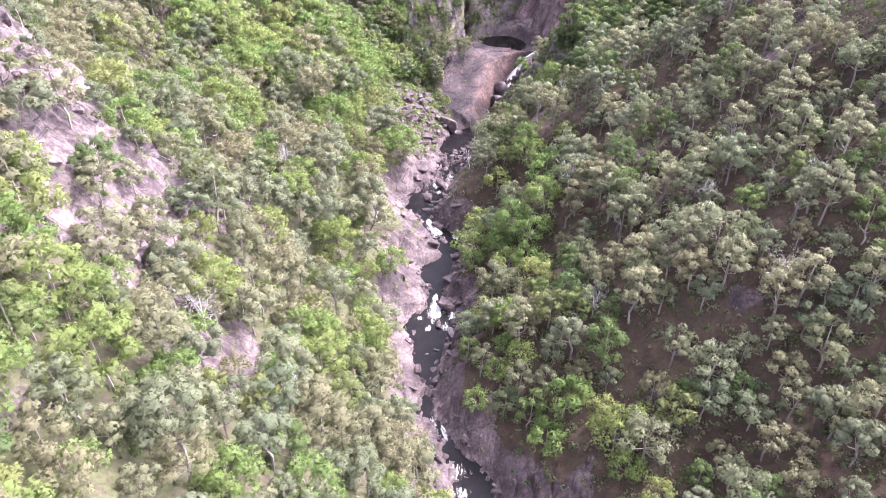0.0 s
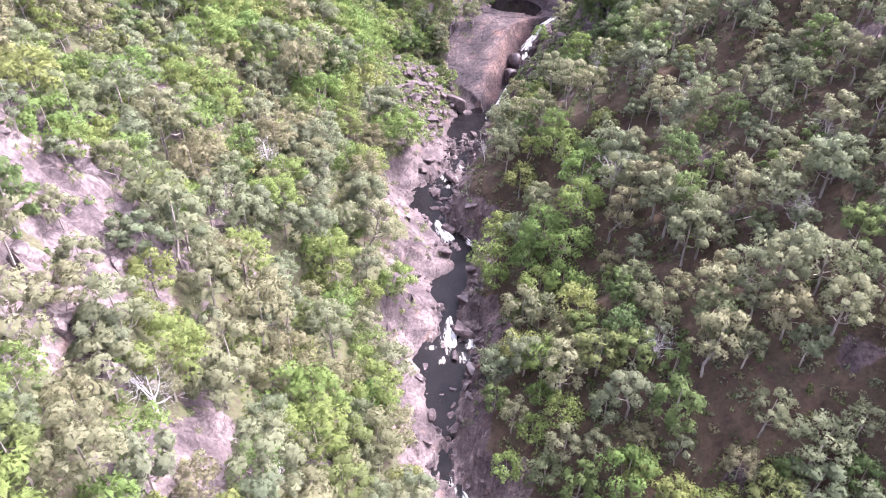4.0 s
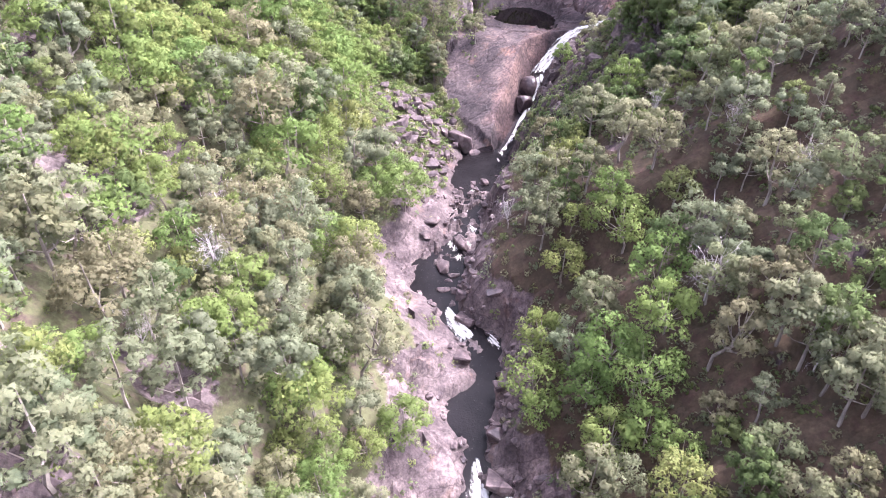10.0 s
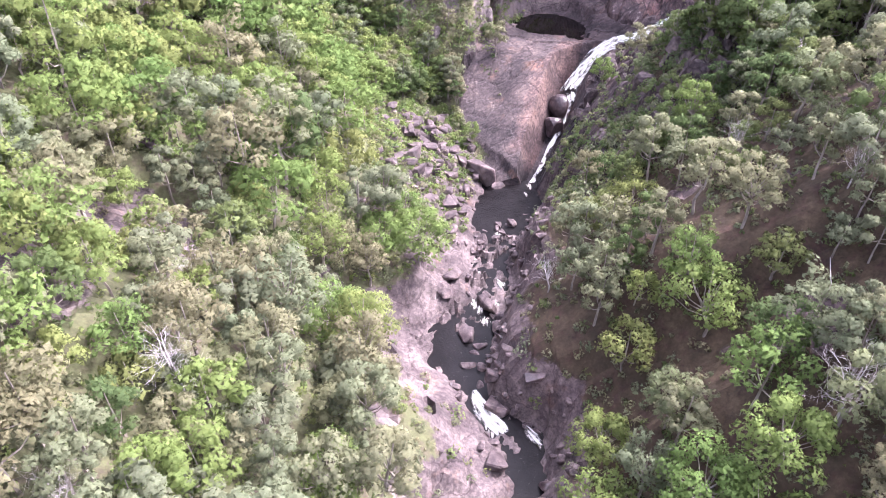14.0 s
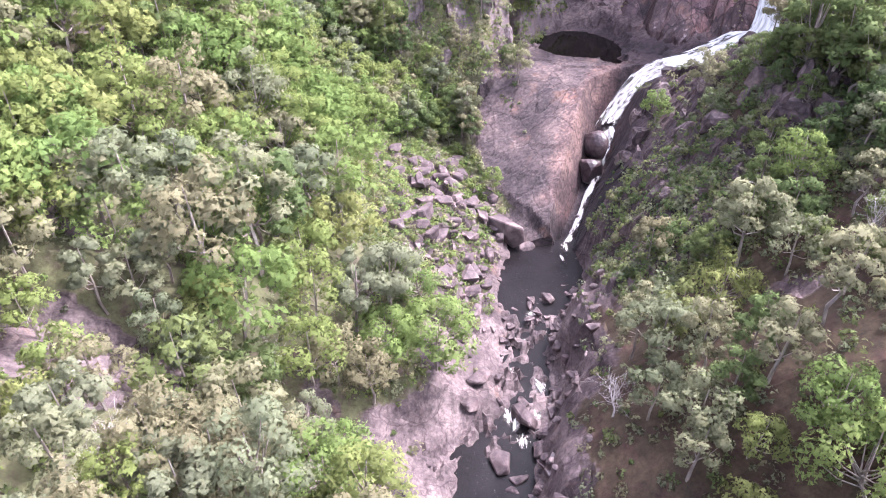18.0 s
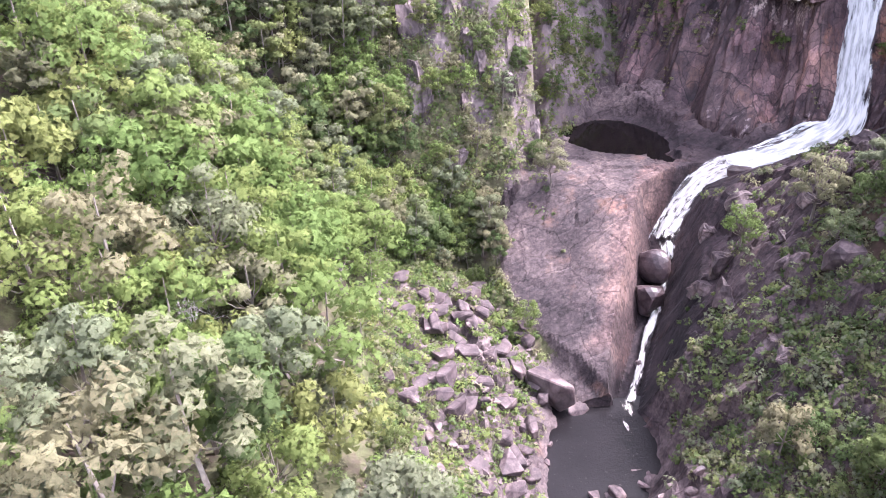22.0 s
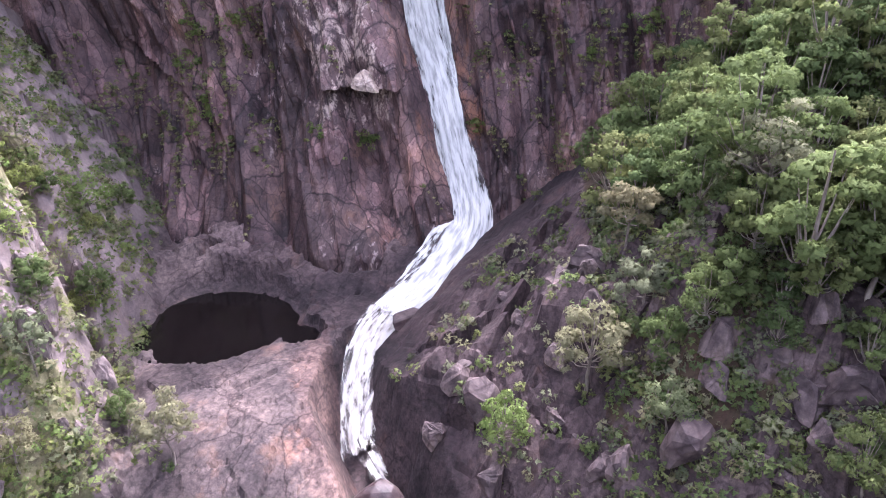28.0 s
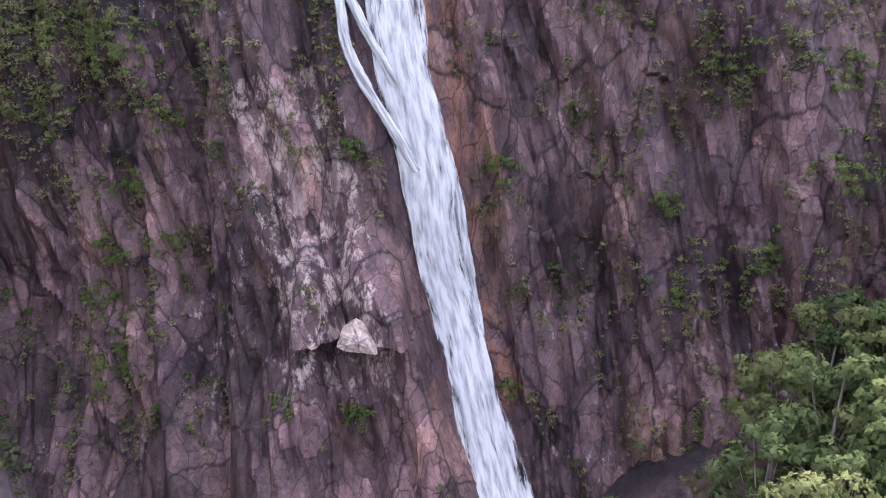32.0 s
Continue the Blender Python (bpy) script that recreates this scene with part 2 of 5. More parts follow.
    for o in ((-62, 110, 15, 15), (-48, 111, 6, 9), (-52, 90, 10, 9), (-33, 84, 5, 7), (-48, 184, 7, 5), (-60, 163, 8, 6), (-40, 136, 5, 4), (-34, 74, 4, 4)):
        rock = np.maximum(rock, outcrop(x, y, *o))
    crag = np.maximum(ramp(y, 190, 215) * ramp(sr, 0, 3) * ramp(70 - x, 0, 30), 0.9 * is_slab * ramp(v, 158, 162) * ramp(fbm(x / 8, y / 8, 67), -0.2, 0.0))
    rock = np.maximum(rock, crag * ramp(fbm(x / 7, y / 7, 62), -0.28, -0.1))
    rock = np.maximum(rock, ramp(9 - dc, 0, 3) * (y > 226))
    rock = np.maximum(rock, ramp(x, -24, -6) * ramp(y, 256, 264) * ramp(fbm(x / 6, y / 6, 64), 0.06, 0.16))
    rock = np.maximum(rock, is_slab * np.maximum(ramp(v, 162, 156), 0.8 * ramp(fbm(x / 4, y / 4, 66), 0.09, 0.16)))
    rock = np.maximum(rock, ramp(fbm(x / 9, y / 9, 71), 0.17, 0.25) * 0.8)
    rock = np.maximum(rock, ramp(x, 4, 9) * ramp(x, 38, 32) * ramp(y, 283, 287) * ramp(fbm(x / 5, y / 5, 68), -0.04, 0.08))
    bare = ramp(y - 237 - 0.72 * (x - 43), -1, 3) * (x > 24) * (y > 226) * (1 - is_slab)
    rock = np.maximum(rock, bare)
    crag = np.maximum(crag * (1 - 0.7 * bare), 0.3 * bare)
    talus = np.exp(-(((x + 7) / 10) ** 2 + ((y - 231) / 17) ** 2) ** 2)
    rock = np.clip(np.maximum(rock, talus * 1.2), 0, 1)
    gut = ramp(dc, 9, 5) * (y > 227)
    smooth = np.maximum(is_slab * ramp(v, 158, 152) * ramp(d, 203, 196), gut)
    f1, g1 = facets(x / 3.4, y / 3.4, 3)
    f2, g2 = facets(x / 1.3, y / 1.3, 6)
    f3, g3 = facets(x / 6 + y / 11, y / 5 - x / 13, 16)
    broken = ((1.7 + 1.8 * crag) * f1 + 0.6 * f2 - 0.3 * (g1 < 0.08)) * np.where(x < 20, ramp(y, 266, 254) * 0.25 + 0.75, 1)
    plated = 0.8 * f3 + 0.22 * fbm(x / 2, y / 2, 13) - 0.25 * (g3 < 0.05)
    shelf = ramp(sl, 9, 5) * ramp(sl, -1, 1) * ramp(y, 108, 118) * (y < 222)
    h = h + rock * ((1 - smooth) * (1 - 0.55 * shelf) * broken * (0.6 + 0.4 * ramp(np.maximum(sl, sr), 0, 5)) + smooth * plated * 0.55 * ramp(dc, 1.0, 3.5))
    stream = ramp(np.maximum(sl, sr), 0.8, -0.6) * (y < 219)
    rocky = np.interp(y, [60, 96, 100, 114, 118, 130, 133, 139, 144, 158, 166, 172, 176, 186, 190, 211, 216], [0.3, 0.5, 1, 1, 0.15, 0.15, 0.9, 0.9, 0.1, 0.1, 0.5, 0.6, 0.15, 0.15, 1, 1, 0.1])
    h = h + stream * rocky * np.maximum(0, 0.9 + 1.4 * f2 * (0.6 + f1))
    h = h + (1 - rock) * 0.5 * fbm(x / 2.5, y / 2.5, 14, 2)
    return h, rock, smooth


def dry_share(x, y):
    """Dry grass on the open slope north of the slab."""
    return ramp(x, -30, -16) * ramp(y + 0.25 * x, 258, 265) * ramp(x, 34, 28) * np.where(x > -2, ramp(-0.8 * x + 0.6 * y, 155, 160), 1)


def wet_shade_share(x, y):
    """Darker rock: wet by the chute, shade painted on its south wall, dark spur back."""
    d, _ = near_line(x, y, CHUTE[:6])
    south = ramp(np.interp(x, [13, 15.5, 18.7, 22.5, 25.3, 29.5, 33.5, 70], [229, 234, 240, 248, 255, 259.5, 262.3, 262.3]) - y, -1, 2)
    # darker bare rock on the back of the spur
    spray = 0.75 * ramp(y - 237 - 0.72 * (x - 43) + 5 * fbm(x / 5, y / 5, 89), -4, 3) * ramp(x, 24, 30) * ramp(y, 226, 232) * south
    return np.maximum(np.maximum(ramp(d, 4.0, 1.5), south * ramp(d + 4 * fbm(x / 4, y / 4, 88), 11, 7)) * ramp(y, 224, 229), spray)


def sun_patch_share(x, y):
    """Tan granite along the slab's edge over the chute, its sunlit patch painted in."""
    line = np.interp(y, [230, 234, 240, 248, 255, 260, 266], [13.5, 15.5, 18.7, 22.5, 25.3, 29, 33])
    return ramp(line - x, 11, 4) * ramp(line - x, 0.5, 2) * ramp(y, 230, 236) * ramp(y, 272, 262)


def bare_shaded_side(x, y):
    """Steep gorge side: bare purple-brown earth, its thin woods' shade put into the colour."""
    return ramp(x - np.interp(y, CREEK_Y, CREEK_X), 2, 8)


def ground_z(x, y):
    return float(land(np.array([x]), np.array([y]))[0][0])


# ---- materials ----
def material(name, rough=0.8):
    m = bpy.data.materials.new(name)
    m.use_nodes = True
    nt = m.node_tree
    bsdf = nt.nodes["Principled BSDF"]
    bsdf.inputs["Roughness"].default_value = rough
    bsdf.inputs["Specular IOR Level"].default_value = 0.25
    return m, nt, bsdf


def tex_noise(nt, scale, detail=4, rough=0.6, stretch=None, coord="Object"):
    tc = nt.nodes.new("ShaderNodeTexCoord")
    n = nt.nodes.new("ShaderNodeTexNoise")
    n.inputs["Scale"].default_value, n.inputs["Detail"].default_value, n.inputs["Roughness"].default_value = scale, detail, rough
    if stretch:
        mp = nt.nodes.new("ShaderNodeMapping")
        mp.inputs["Scale"].default_value = stretch
        nt.links.new(tc.outputs[coord], mp.inputs[0])
        nt.links.new(mp.outputs[0], n.inputs["Vector"])
    else:
        nt.links.new(tc.outputs[coord], n.inputs["Vector"])
    return n.outputs["Fac"]


def color_ramp(nt, fac, stops):
    r = nt.nodes.new("ShaderNodeValToRGB")
    e = r.color_ramp.elements
    while len(e) < len(stops):
        e.new(0.5)
    for k, (p, c) in zip(e, stops):
        k.position, k.color = p, (*c, 1)
    nt.links.new(fac, r.inputs[0])
    return r.outputs[0]


def mixed(nt, fac, a, b, mode="MIX"):
    m = nt.nodes.new("ShaderNodeMix")
    m.data_type, m.blend_type = "RGBA", mode
    for sock, v in ((m.inputs[0], fac), (m.inputs[6], a), (m.inputs[7], b)):
        if isinstance(v, (int, float)):
            sock.default_value = v
        elif isinstance(v, tuple):
            sock.default_value = (*v, 1)
        else:
            nt.links.new(v, sock)
    return m.outputs[2]


def math_node(nt, op, a, b=0.0):
    m = nt.nodes.new("ShaderNodeMath")
    m.operation = op
    for sock, v in zip(m.inputs, (a, b)):
        if isinstance(v, (int, float)):
            sock.default_value = v
        else:
            nt.links.new(v, sock)
    return m.outputs[0]


def bumped(nt, bsdf, height, strength=0.6, dist=0.1):
    b = nt.nodes.new("ShaderNodeBump")
    b.inputs["Strength"].default_value, b.inputs["Distance"].default_value = strength, dist
    nt.links.new(height, b.inputs["Height"])
    nt.links.new(b.outputs[0], bsdf.inputs["Normal"])


def attribute(nt, name):
    a = nt.nodes.new("ShaderNodeAttribute")
    a.attribute_name = name
    return a.outputs["Fac"]


def joints(nt, scale, width, stretch=None):
    """Thin dark cracks of uneven course."""
    tc = nt.nodes.new("ShaderNodeTexCoord")
    mp = nt.nodes.new("ShaderNodeMapping")
    mp.inputs["Scale"].default_value = stretch or (1, 1, 1)
    nt.links.new(tc.outputs["Object"], mp.inputs[0])
    bend = nt.nodes.new("ShaderNodeTexNoise")
    bend.inputs["Scale"].default_value, bend.inputs["Detail"].default_value = 0.35, 5
    nt.links.new(mp.outputs[0], bend.inputs["Vector"])
    add = nt.nodes.new("ShaderNodeVectorMath")
    add.operation = "MULTIPLY_ADD"
    add.inputs[1].default_value = (3.2, 3.2, 3.2)
    nt.links.new(bend.outputs["Color"], add.inputs[0])
    nt.links.new(mp.outputs[0], add.inputs[2])
    v = nt.nodes.new("ShaderNodeTexVoronoi")
    v.feature = "DISTANCE_TO_EDGE"
    v.inputs["Scale"].default_value = scale
    nt.links.new(add.outputs[0], v.inputs["Vector"])
    return color_ramp(nt, v.outputs["Distance"], [(0.0, (0, 0, 0)), (width, (1, 1, 1))])


def rock_color(nt, dark, mid, light, stretch=None, crevice=(0.5, 0.45, 0.47)):
    """Weathered granite: broad tone, lichen and rust stains, joints, fine grain."""
    broad = color_ramp(nt, tex_noise(nt, 0.16, 7, 0.66, stretch), [(0.36, dark), (0.5, mid), (0.64, light)])
    grain = color_ramp(nt, tex_noise(nt, 1.6, 9, 0.75), [(0.36, (0.45, 0.43, 0.45)), (0.64, (1.4, 1.38, 1.37))])
    c = mixed(nt, 1.0, broad, grain, "MULTIPLY")
    rust = color_ramp(nt, tex_noise(nt, 0.22, 6, 0.65, stretch), [(0.58, (0, 0, 0)), (0.72, (1, 1, 1))])
    c = mixed(nt, math_node(nt, "MULTIPLY", rust, 0.32), c, (0.22, 0.125, 0.085))
    pale = color_ramp(nt, tex_noise(nt, 0.55, 7, 0.72), [(0.58, (0, 0, 0)), (0.68, (1, 1, 1))])
    c = mixed(nt, math_node(nt, "MULTIPLY", pale, 0.4), c, tuple(min(0.5, 1.35 * v) for v in light))
    faint = mixed(nt, 0.85 if stretch else 0.5, (1, 1, 1), joints(nt, 0.55, 0.06, stretch))
    crack = mixed(nt, 1.0, joints(nt, 0.2 if stretch else 0.12, 0.03 if stretch else 0.018, stretch), faint, "MULTIPLY")
    return mixed(nt, 1.0, c, mixed(nt, crack, crevice, (1, 1, 1)), "MULTIPLY")


def make_ground():
    m, nt, bsdf = material("ground_earth_and_rock", 0.9)
    rock = rock_color(nt, (0.042, 0.031, 0.031), (0.08, 0.061, 0.059), (0.14, 0.11, 0.102))
    mott = color_ramp(nt, tex_noise(nt, 0.05, 5, 0.6), [(0.38, (0.55, 0.53, 0.58)), (0.52, (1.0, 0.97, 0.97)), (0.64, (1.4, 1.32, 1.26))])
    slab = rock_color(nt, (0.027, 0.021, 0.022), (0.048, 0.0375, 0.0375), (0.082, 0.064, 0.06), None, (0.42, 0.38, 0.4))
    slab = mixed(nt, 1.0, slab, mott, "MULTIPLY")
    # sunlight on the slab's edge, painted as a lighter tan patch
    tan = math_node(nt, "ADD", attribute(nt, "sun_patch"), math_node(nt, "MULTIPLY", tex_noise(nt, 0.22, 7, 0.7), 1.6))
    tan = color_ramp(nt, math_node(nt, "SUBTRACT", tan, 1.25), [(0.0, (0, 0, 0)), (0.35, (1, 1, 1))])
    slab = mixed(nt, math_node(nt, "MULTIPLY", tan, 0.75), slab, mixed(nt, 1.0, slab, (1.75, 1.52, 1.38), "MULTIPLY"))
    rock = mixed(nt, attribute(nt, "slab"), rock, slab)
    soil = color_ramp(nt, tex_noise(nt, 0.12, 6, 0.65), [(0.3, (0.034, 0.023, 0.021)), (0.46, (0.056, 0.04, 0.034)), (0.6, (0.058, 0.053, 0.033)), (0.75, (0.09, 0.07, 0.055))])
    litter = color_ramp(nt, tex_noise(nt, 1.6, 6, 0.75), [(0.3, (0.5, 0.45, 0.42)), (0.7, (1.45, 1.4, 1.3))])
    soil = mixed(nt, 1.0, soil, litter, "MULTIPLY")
    # right side: purple-brown earth, made darker for the tree shade painted in
    umber_shade = color_ramp(nt, tex_noise(nt, 0.3, 6, 0.7), [(0.35, (0.022, 0.012, 0.011)), (0.55, (0.043, 0.024, 0.019)), (0.7, (0.064, 0.042, 0.029))])
    soil = mixed(nt, attribute(nt, "umber_shade"), soil, mixed(nt, 1.0, umber_shade, litter, "MULTIPLY"))
    grass = color_ramp(nt, tex_noise(nt, 0.5, 6, 0.7), [(0.38, (0, 0, 0)), (0.5, (1, 1, 1))])
    soil = mixed(nt, math_node(nt, "MULTIPLY", grass, math_node(nt, "SUBTRACT", 0.75, math_node(nt, "MULTIPLY", attribute(nt, "umber_shade"), 0.55))), soil, mixed(nt, 1.0, litter, (0.055, 0.063, 0.027), "MULTIPLY"))
    straw = color_ramp(nt, tex_noise(nt, 1.0, 7, 0.75), [(0.35, (0.05, 0.05, 0.025)), (0.5, (0.105, 0.098, 0.05)), (0.65, (0.19, 0.165, 0.11))])
    dry = math_node(nt, "MULTIPLY", attribute(nt, "dry"), color_ramp(nt, tex_noise(nt, 0.25, 5, 0.7), [(0.38, (0.4, 0.4, 0.4)), (0.55, (1, 1, 1))]))
    soil = mixed(nt, dry, soil, straw)
    rock = mixed(nt, math_node(nt, "MULTIPLY", attribute(nt, "dry"), 0.35), rock, (0.26, 0.21, 0.205))
    # wet rock by the chute, and the shade painted on its south wall
    rock = mixed(nt, math_node(nt, "MULTIPLY", attribute(nt, "wet"), 0.8), rock, mixed(nt, 1.0, rock, (0.42, 0.37, 0.42), "MULTIPLY"))
    # the right side's rock too, with its shade put into the colour
    rock = mixed(nt, math_node(nt, "MULTIPLY", attribute(nt, "umber_shade"), 0.6), rock, mixed(nt, 1.0, rock, (0.72, 0.64, 0.67), "MULTIPLY"))
    fine = tex_noise(nt, 1.1, 4, 0.6)
    edge = math_node(nt, "ADD", attribute(nt, "rock"), math_node(nt, "MULTIPLY", math_node(nt, "SUBTRACT", fine, 0.5), 0.9))
    share = color_ramp(nt, edge, [(0.38, (0, 0, 0)), (0.52, (1, 1, 1))])
    nt.links.new(mixed(nt, share, soil, rock), bsdf.inputs["Base Color"])
    bumped(nt, bsdf, tex_noise(nt, 0.9, 8, 0.62), 0.5, 0.3)
    return m


def make_rock(name, dark, mid, light, stretch=None, rough=0.75):
    m, nt, bsdf = material(name, rough)
    nt.links.new(rock_color(nt, dark, mid, light, stretch), bsdf.inputs["Base Color"])
    bumped(nt, bsdf, tex_noise(nt, 1.2, 8, 0.65, stretch), 0.6, 0.2)
    return m


def make_leaf(name, stops):
    """Foliage: hue by tree, tone by spray; each spray is broken up into small leaves with gaps."""
    m, nt, bsdf = material(name, 0.7)
    bsdf.inputs["Specular IOR Level"].default_value = 0.06
    info = nt.nodes.new("ShaderNodeObjectInfo")
    geo = nt.nodes.new("ShaderNodeNewGeometry")
    which = math_node(nt, "FRACT", math_node(nt, "ADD", info.outputs["Random"], attribute(nt, "tint")))
    hue = color_ramp(nt, which, stops)
    spray = color_ramp(nt, geo.outputs["Random Per Island"], [(0.0, (0.92, 0.93, 0.92)), (1.0, (1.08, 1.07, 1.05))])
    c = mixed(nt, 1.0, hue, spray, "MULTIPLY")
    leaf = tex_noise(nt, 4.5, 5, 0.85)
    c = mixed(nt, 1.0, c, color_ramp(nt, leaf, [(0.36, (0.68, 0.7, 0.69)), (0.64, (1.2, 1.19, 1.17))]), "MULTIPLY")
    nt.links.new(c, bsdf.inputs["Base Color"])
    tr = nt.nodes.new("ShaderNodeBsdfTranslucent")
    nt.links.new(c, tr.inputs["Color"])
    mx = nt.nodes.new("ShaderNodeMixShader")
    mx.inputs[0].default_value = 0.52
    nt.links.new(bsdf.outputs[0], mx.inputs[1])
    nt.links.new(tr.outputs[0], mx.inputs[2])
    gap = nt.nodes.new("ShaderNodeBsdfTransparent")
    cut = nt.nodes.new("ShaderNodeMixShader")
    nt.links.new(math_node(nt, "GREATER_THAN", tex_noise(nt, 9.0, 3, 0.7), 0.44), cut.inputs[0])
    nt.links.new(gap.outputs[0], cut.inputs[1])
    nt.links.new(mx.outputs[0], cut.inputs[2])
    nt.links.new(cut.outputs[0], nt.nodes["Material Output"].inputs["Surface"])
    return m


def make_bark(name, dark, light):
    m, nt, bsdf = material(name, 0.85)
    nt.links.new(color_ramp(nt, tex_noise(nt, 1.5, 5, 0.7, (1, 1, 0.25)), [(0.35, dark), (0.65, light)]), bsdf.inputs["Base Color"])
    bumped(nt, bsdf, tex_noise(nt, 6, 4, 0.6, (1, 1, 0.2)), 0.5, 0.05)
    return m


def make_water(name, deep, rough, bump, spec=0.5, flecks=False):
    m, nt, bsdf = material(name, rough)
    bsdf.inputs["Specular IOR Level"].default_value = spec
    bsdf.inputs["IOR"].default_value = 1.33
    c = color_ramp(nt, tex_noise(nt, 0.3, 4), [(0.35, deep), (0.7, tuple(1.6 * v for v in deep))])
    if flecks:
        drift = color_ramp(nt, tex_noise(nt, 1.5, 6, 0.8), [(0.62, (0, 0, 0)), (0.69, (1, 1, 1))])
        c = mixed(nt, math_node(nt, "MULTIPLY", drift, 0.6), c, (0.11, 0.1, 0.092))
    nt.links.new(c, bsdf.inputs["Base Color"])
    bumped(nt, bsdf, tex_noise(nt, 2.4, 5, 0.65), bump, 0.12)
    return m


def make_foam(name, stretch, cut, scale=1.0, low=(0.6, 0.59, 0.59), high=(0.9, 0.89, 0.88)):
    """White water: broken into threads with gaps."""
    m, nt, bsdf = material(name, 0.5)
    coarse = tex_noise(nt, scale, 4, 0.6, stretch, "UV")
    fine = tex_noise(nt, scale * 2.7, 3, 0.6, stretch, "UV")
    nt.links.new(color_ramp(nt, fine, [(0.34, low), (0.58, high)]), bsdf.inputs["Base Color"])
    streak = math_node(nt, "ADD", math_node(nt, "MULTIPLY", coarse, 2.6), math_node(nt, "MULTIPLY", fine, 1.3))
    edge = math_node(nt, "ADD", math_node(nt, "MULTIPLY", attribute(nt, "body"), 0.75), math_node(nt, "SUBTRACT", streak, 1.95))
    a = color_ramp(nt, edge, [(cut - 0.05, (0, 0, 0)), (cut + 0.42, (1, 1, 1))])
    nt.links.new(a, bsdf.inputs["Alpha"])
    bumped(nt, bsdf, coarse, 0.5, 0.3)
    return m


GROUND = make_ground()


def make_cliff():
    """Jointed granite: flat faces each of their own tone, sharp dark joints, rust, lichen and lime, black seeps."""
    m, nt, bsdf = material("dark_cliff_rock", 0.62)
    tc = nt.nodes.new("ShaderNodeTexCoord")
    mp = nt.nodes.new("ShaderNodeMapping")
    mp.inputs["Scale"].default_value, mp.inputs["Rotation"].default_value = (1, 1, 0.42), (0.1, 0.24, 0.2)
    nt.links.new(tc.outputs["Object"], mp.inputs[0])
    warp = nt.nodes.new("ShaderNodeTexNoise")
    warp.inputs["Scale"].default_value, warp.inputs["Detail"].default_value, warp.inputs["Roughness"].default_value = 0.45, 4, 0.5
    nt.links.new(mp.outputs[0], warp.inputs["Vector"])
    add = nt.nodes.new("ShaderNodeVectorMath")
    add.operation = "MULTIPLY_ADD"
    add.inputs[1].default_value = (1.5, 1.5, 1.5)
    nt.links.new(warp.outputs["Color"], add.inputs[0])
    nt.links.new(mp.outputs[0], add.inputs[2])

    def cells(size, feature="F1"):
        cell = nt.nodes.new("ShaderNodeTexVoronoi")
        cell.feature = feature
        cell.inputs["Scale"].default_value = size
        nt.links.new(add.outputs[0], cell.inputs["Vector"])
        return cell

    broad = color_ramp(nt, tex_noise(nt, 0.1, 5, 0.6, (1.0, 1.0, 0.6)), [(0.34, (0.043, 0.029, 0.033)), (0.48, (0.072, 0.049, 0.053)), (0.6, (0.104, 0.072, 0.073)), (0.7, (0.155, 0.1, 0.088))])
    c = broad
    for size, low, high in ((0.14, 0.62, 1.5), (0.42, 0.7, 1.45), (1.1, 0.78, 1.3)):
        tone = nt.nodes.new("ShaderNodeSeparateColor")
        nt.links.new(cells(size).outputs["Color"], tone.inputs[0])
        c = mixed(nt, 1.0, c, color_ramp(nt, tone.outputs[0], [(0.0, (low, low, low)), (0.55, (1, 1, 1)), (1.0, (high, high * 0.97, high * 0.95))]), "MULTIPLY")
    grain = color_ramp(nt, tex_noise(nt, 2.6, 8, 0.78), [(0.34, (0.66, 0.65, 0.66)), (0.66, (1.3, 1.28, 1.27))])
    c = mixed(nt, 1.0, c, grain, "MULTIPLY")
    rust = color_ramp(nt, tex_noise(nt, 0.16, 6, 0.7, (1.0, 1.0, 0.5)), [(0.56, (0, 0, 0)), (0.68, (1, 1, 1))])
    c = mixed(nt, math_node(nt, "MULTIPLY", rust, 0.42), c, (0.19, 0.105, 0.07))
    # lime bloom and lichen
    splash = color_ramp(nt, tex_noise(nt, 0.75, 9, 0.78, (1.0, 1.0, 0.5)), [(0.57, (0, 0, 0)), (0.61, (1, 1, 1))])
    zone = color_ramp(nt, tex_noise(nt, 0.09, 3, 0.5), [(0.5, (0, 0, 0)), (0.6, (1, 1, 1))])
    c = mixed(nt, math_node(nt, "MULTIPLY", math_node(nt, "MULTIPLY", splash, zone), 0.6), c, (0.36, 0.3, 0.31))
    lime = math_node(nt, "SUBTRACT", math_node(nt, "ADD", attribute(nt, "bleach"), math_node(nt, "MULTIPLY", tex_noise(nt, 0.6, 9, 0.78, (1.0, 1.0, 0.55)), 2.4)), 2.19)
    lime = color_ramp(nt, lime, [(0.0, (0, 0, 0)), (0.12, (1, 1, 1))])
    c = mixed(nt, math_node(nt, "MULTIPLY", lime, 0.72), c, (0.38, 0.315, 0.29))
    shape = tex_noise(nt, 0.4, 7, 0.72, (1.0, 1.0, 0.4))
    edge = math_node(nt, "SUBTRACT", math_node(nt, "ADD", attribute(nt, "iron"), math_node(nt, "MULTIPLY", shape, 1.9)), 1.82)
    iron = color_ramp(nt, edge, [(0.0, (0, 0, 0)), (0.3, (1, 1, 1))])
    c = mixed(nt, math_node(nt, "MULTIPLY", iron, 0.7), c, (0.24, 0.12, 0.075))
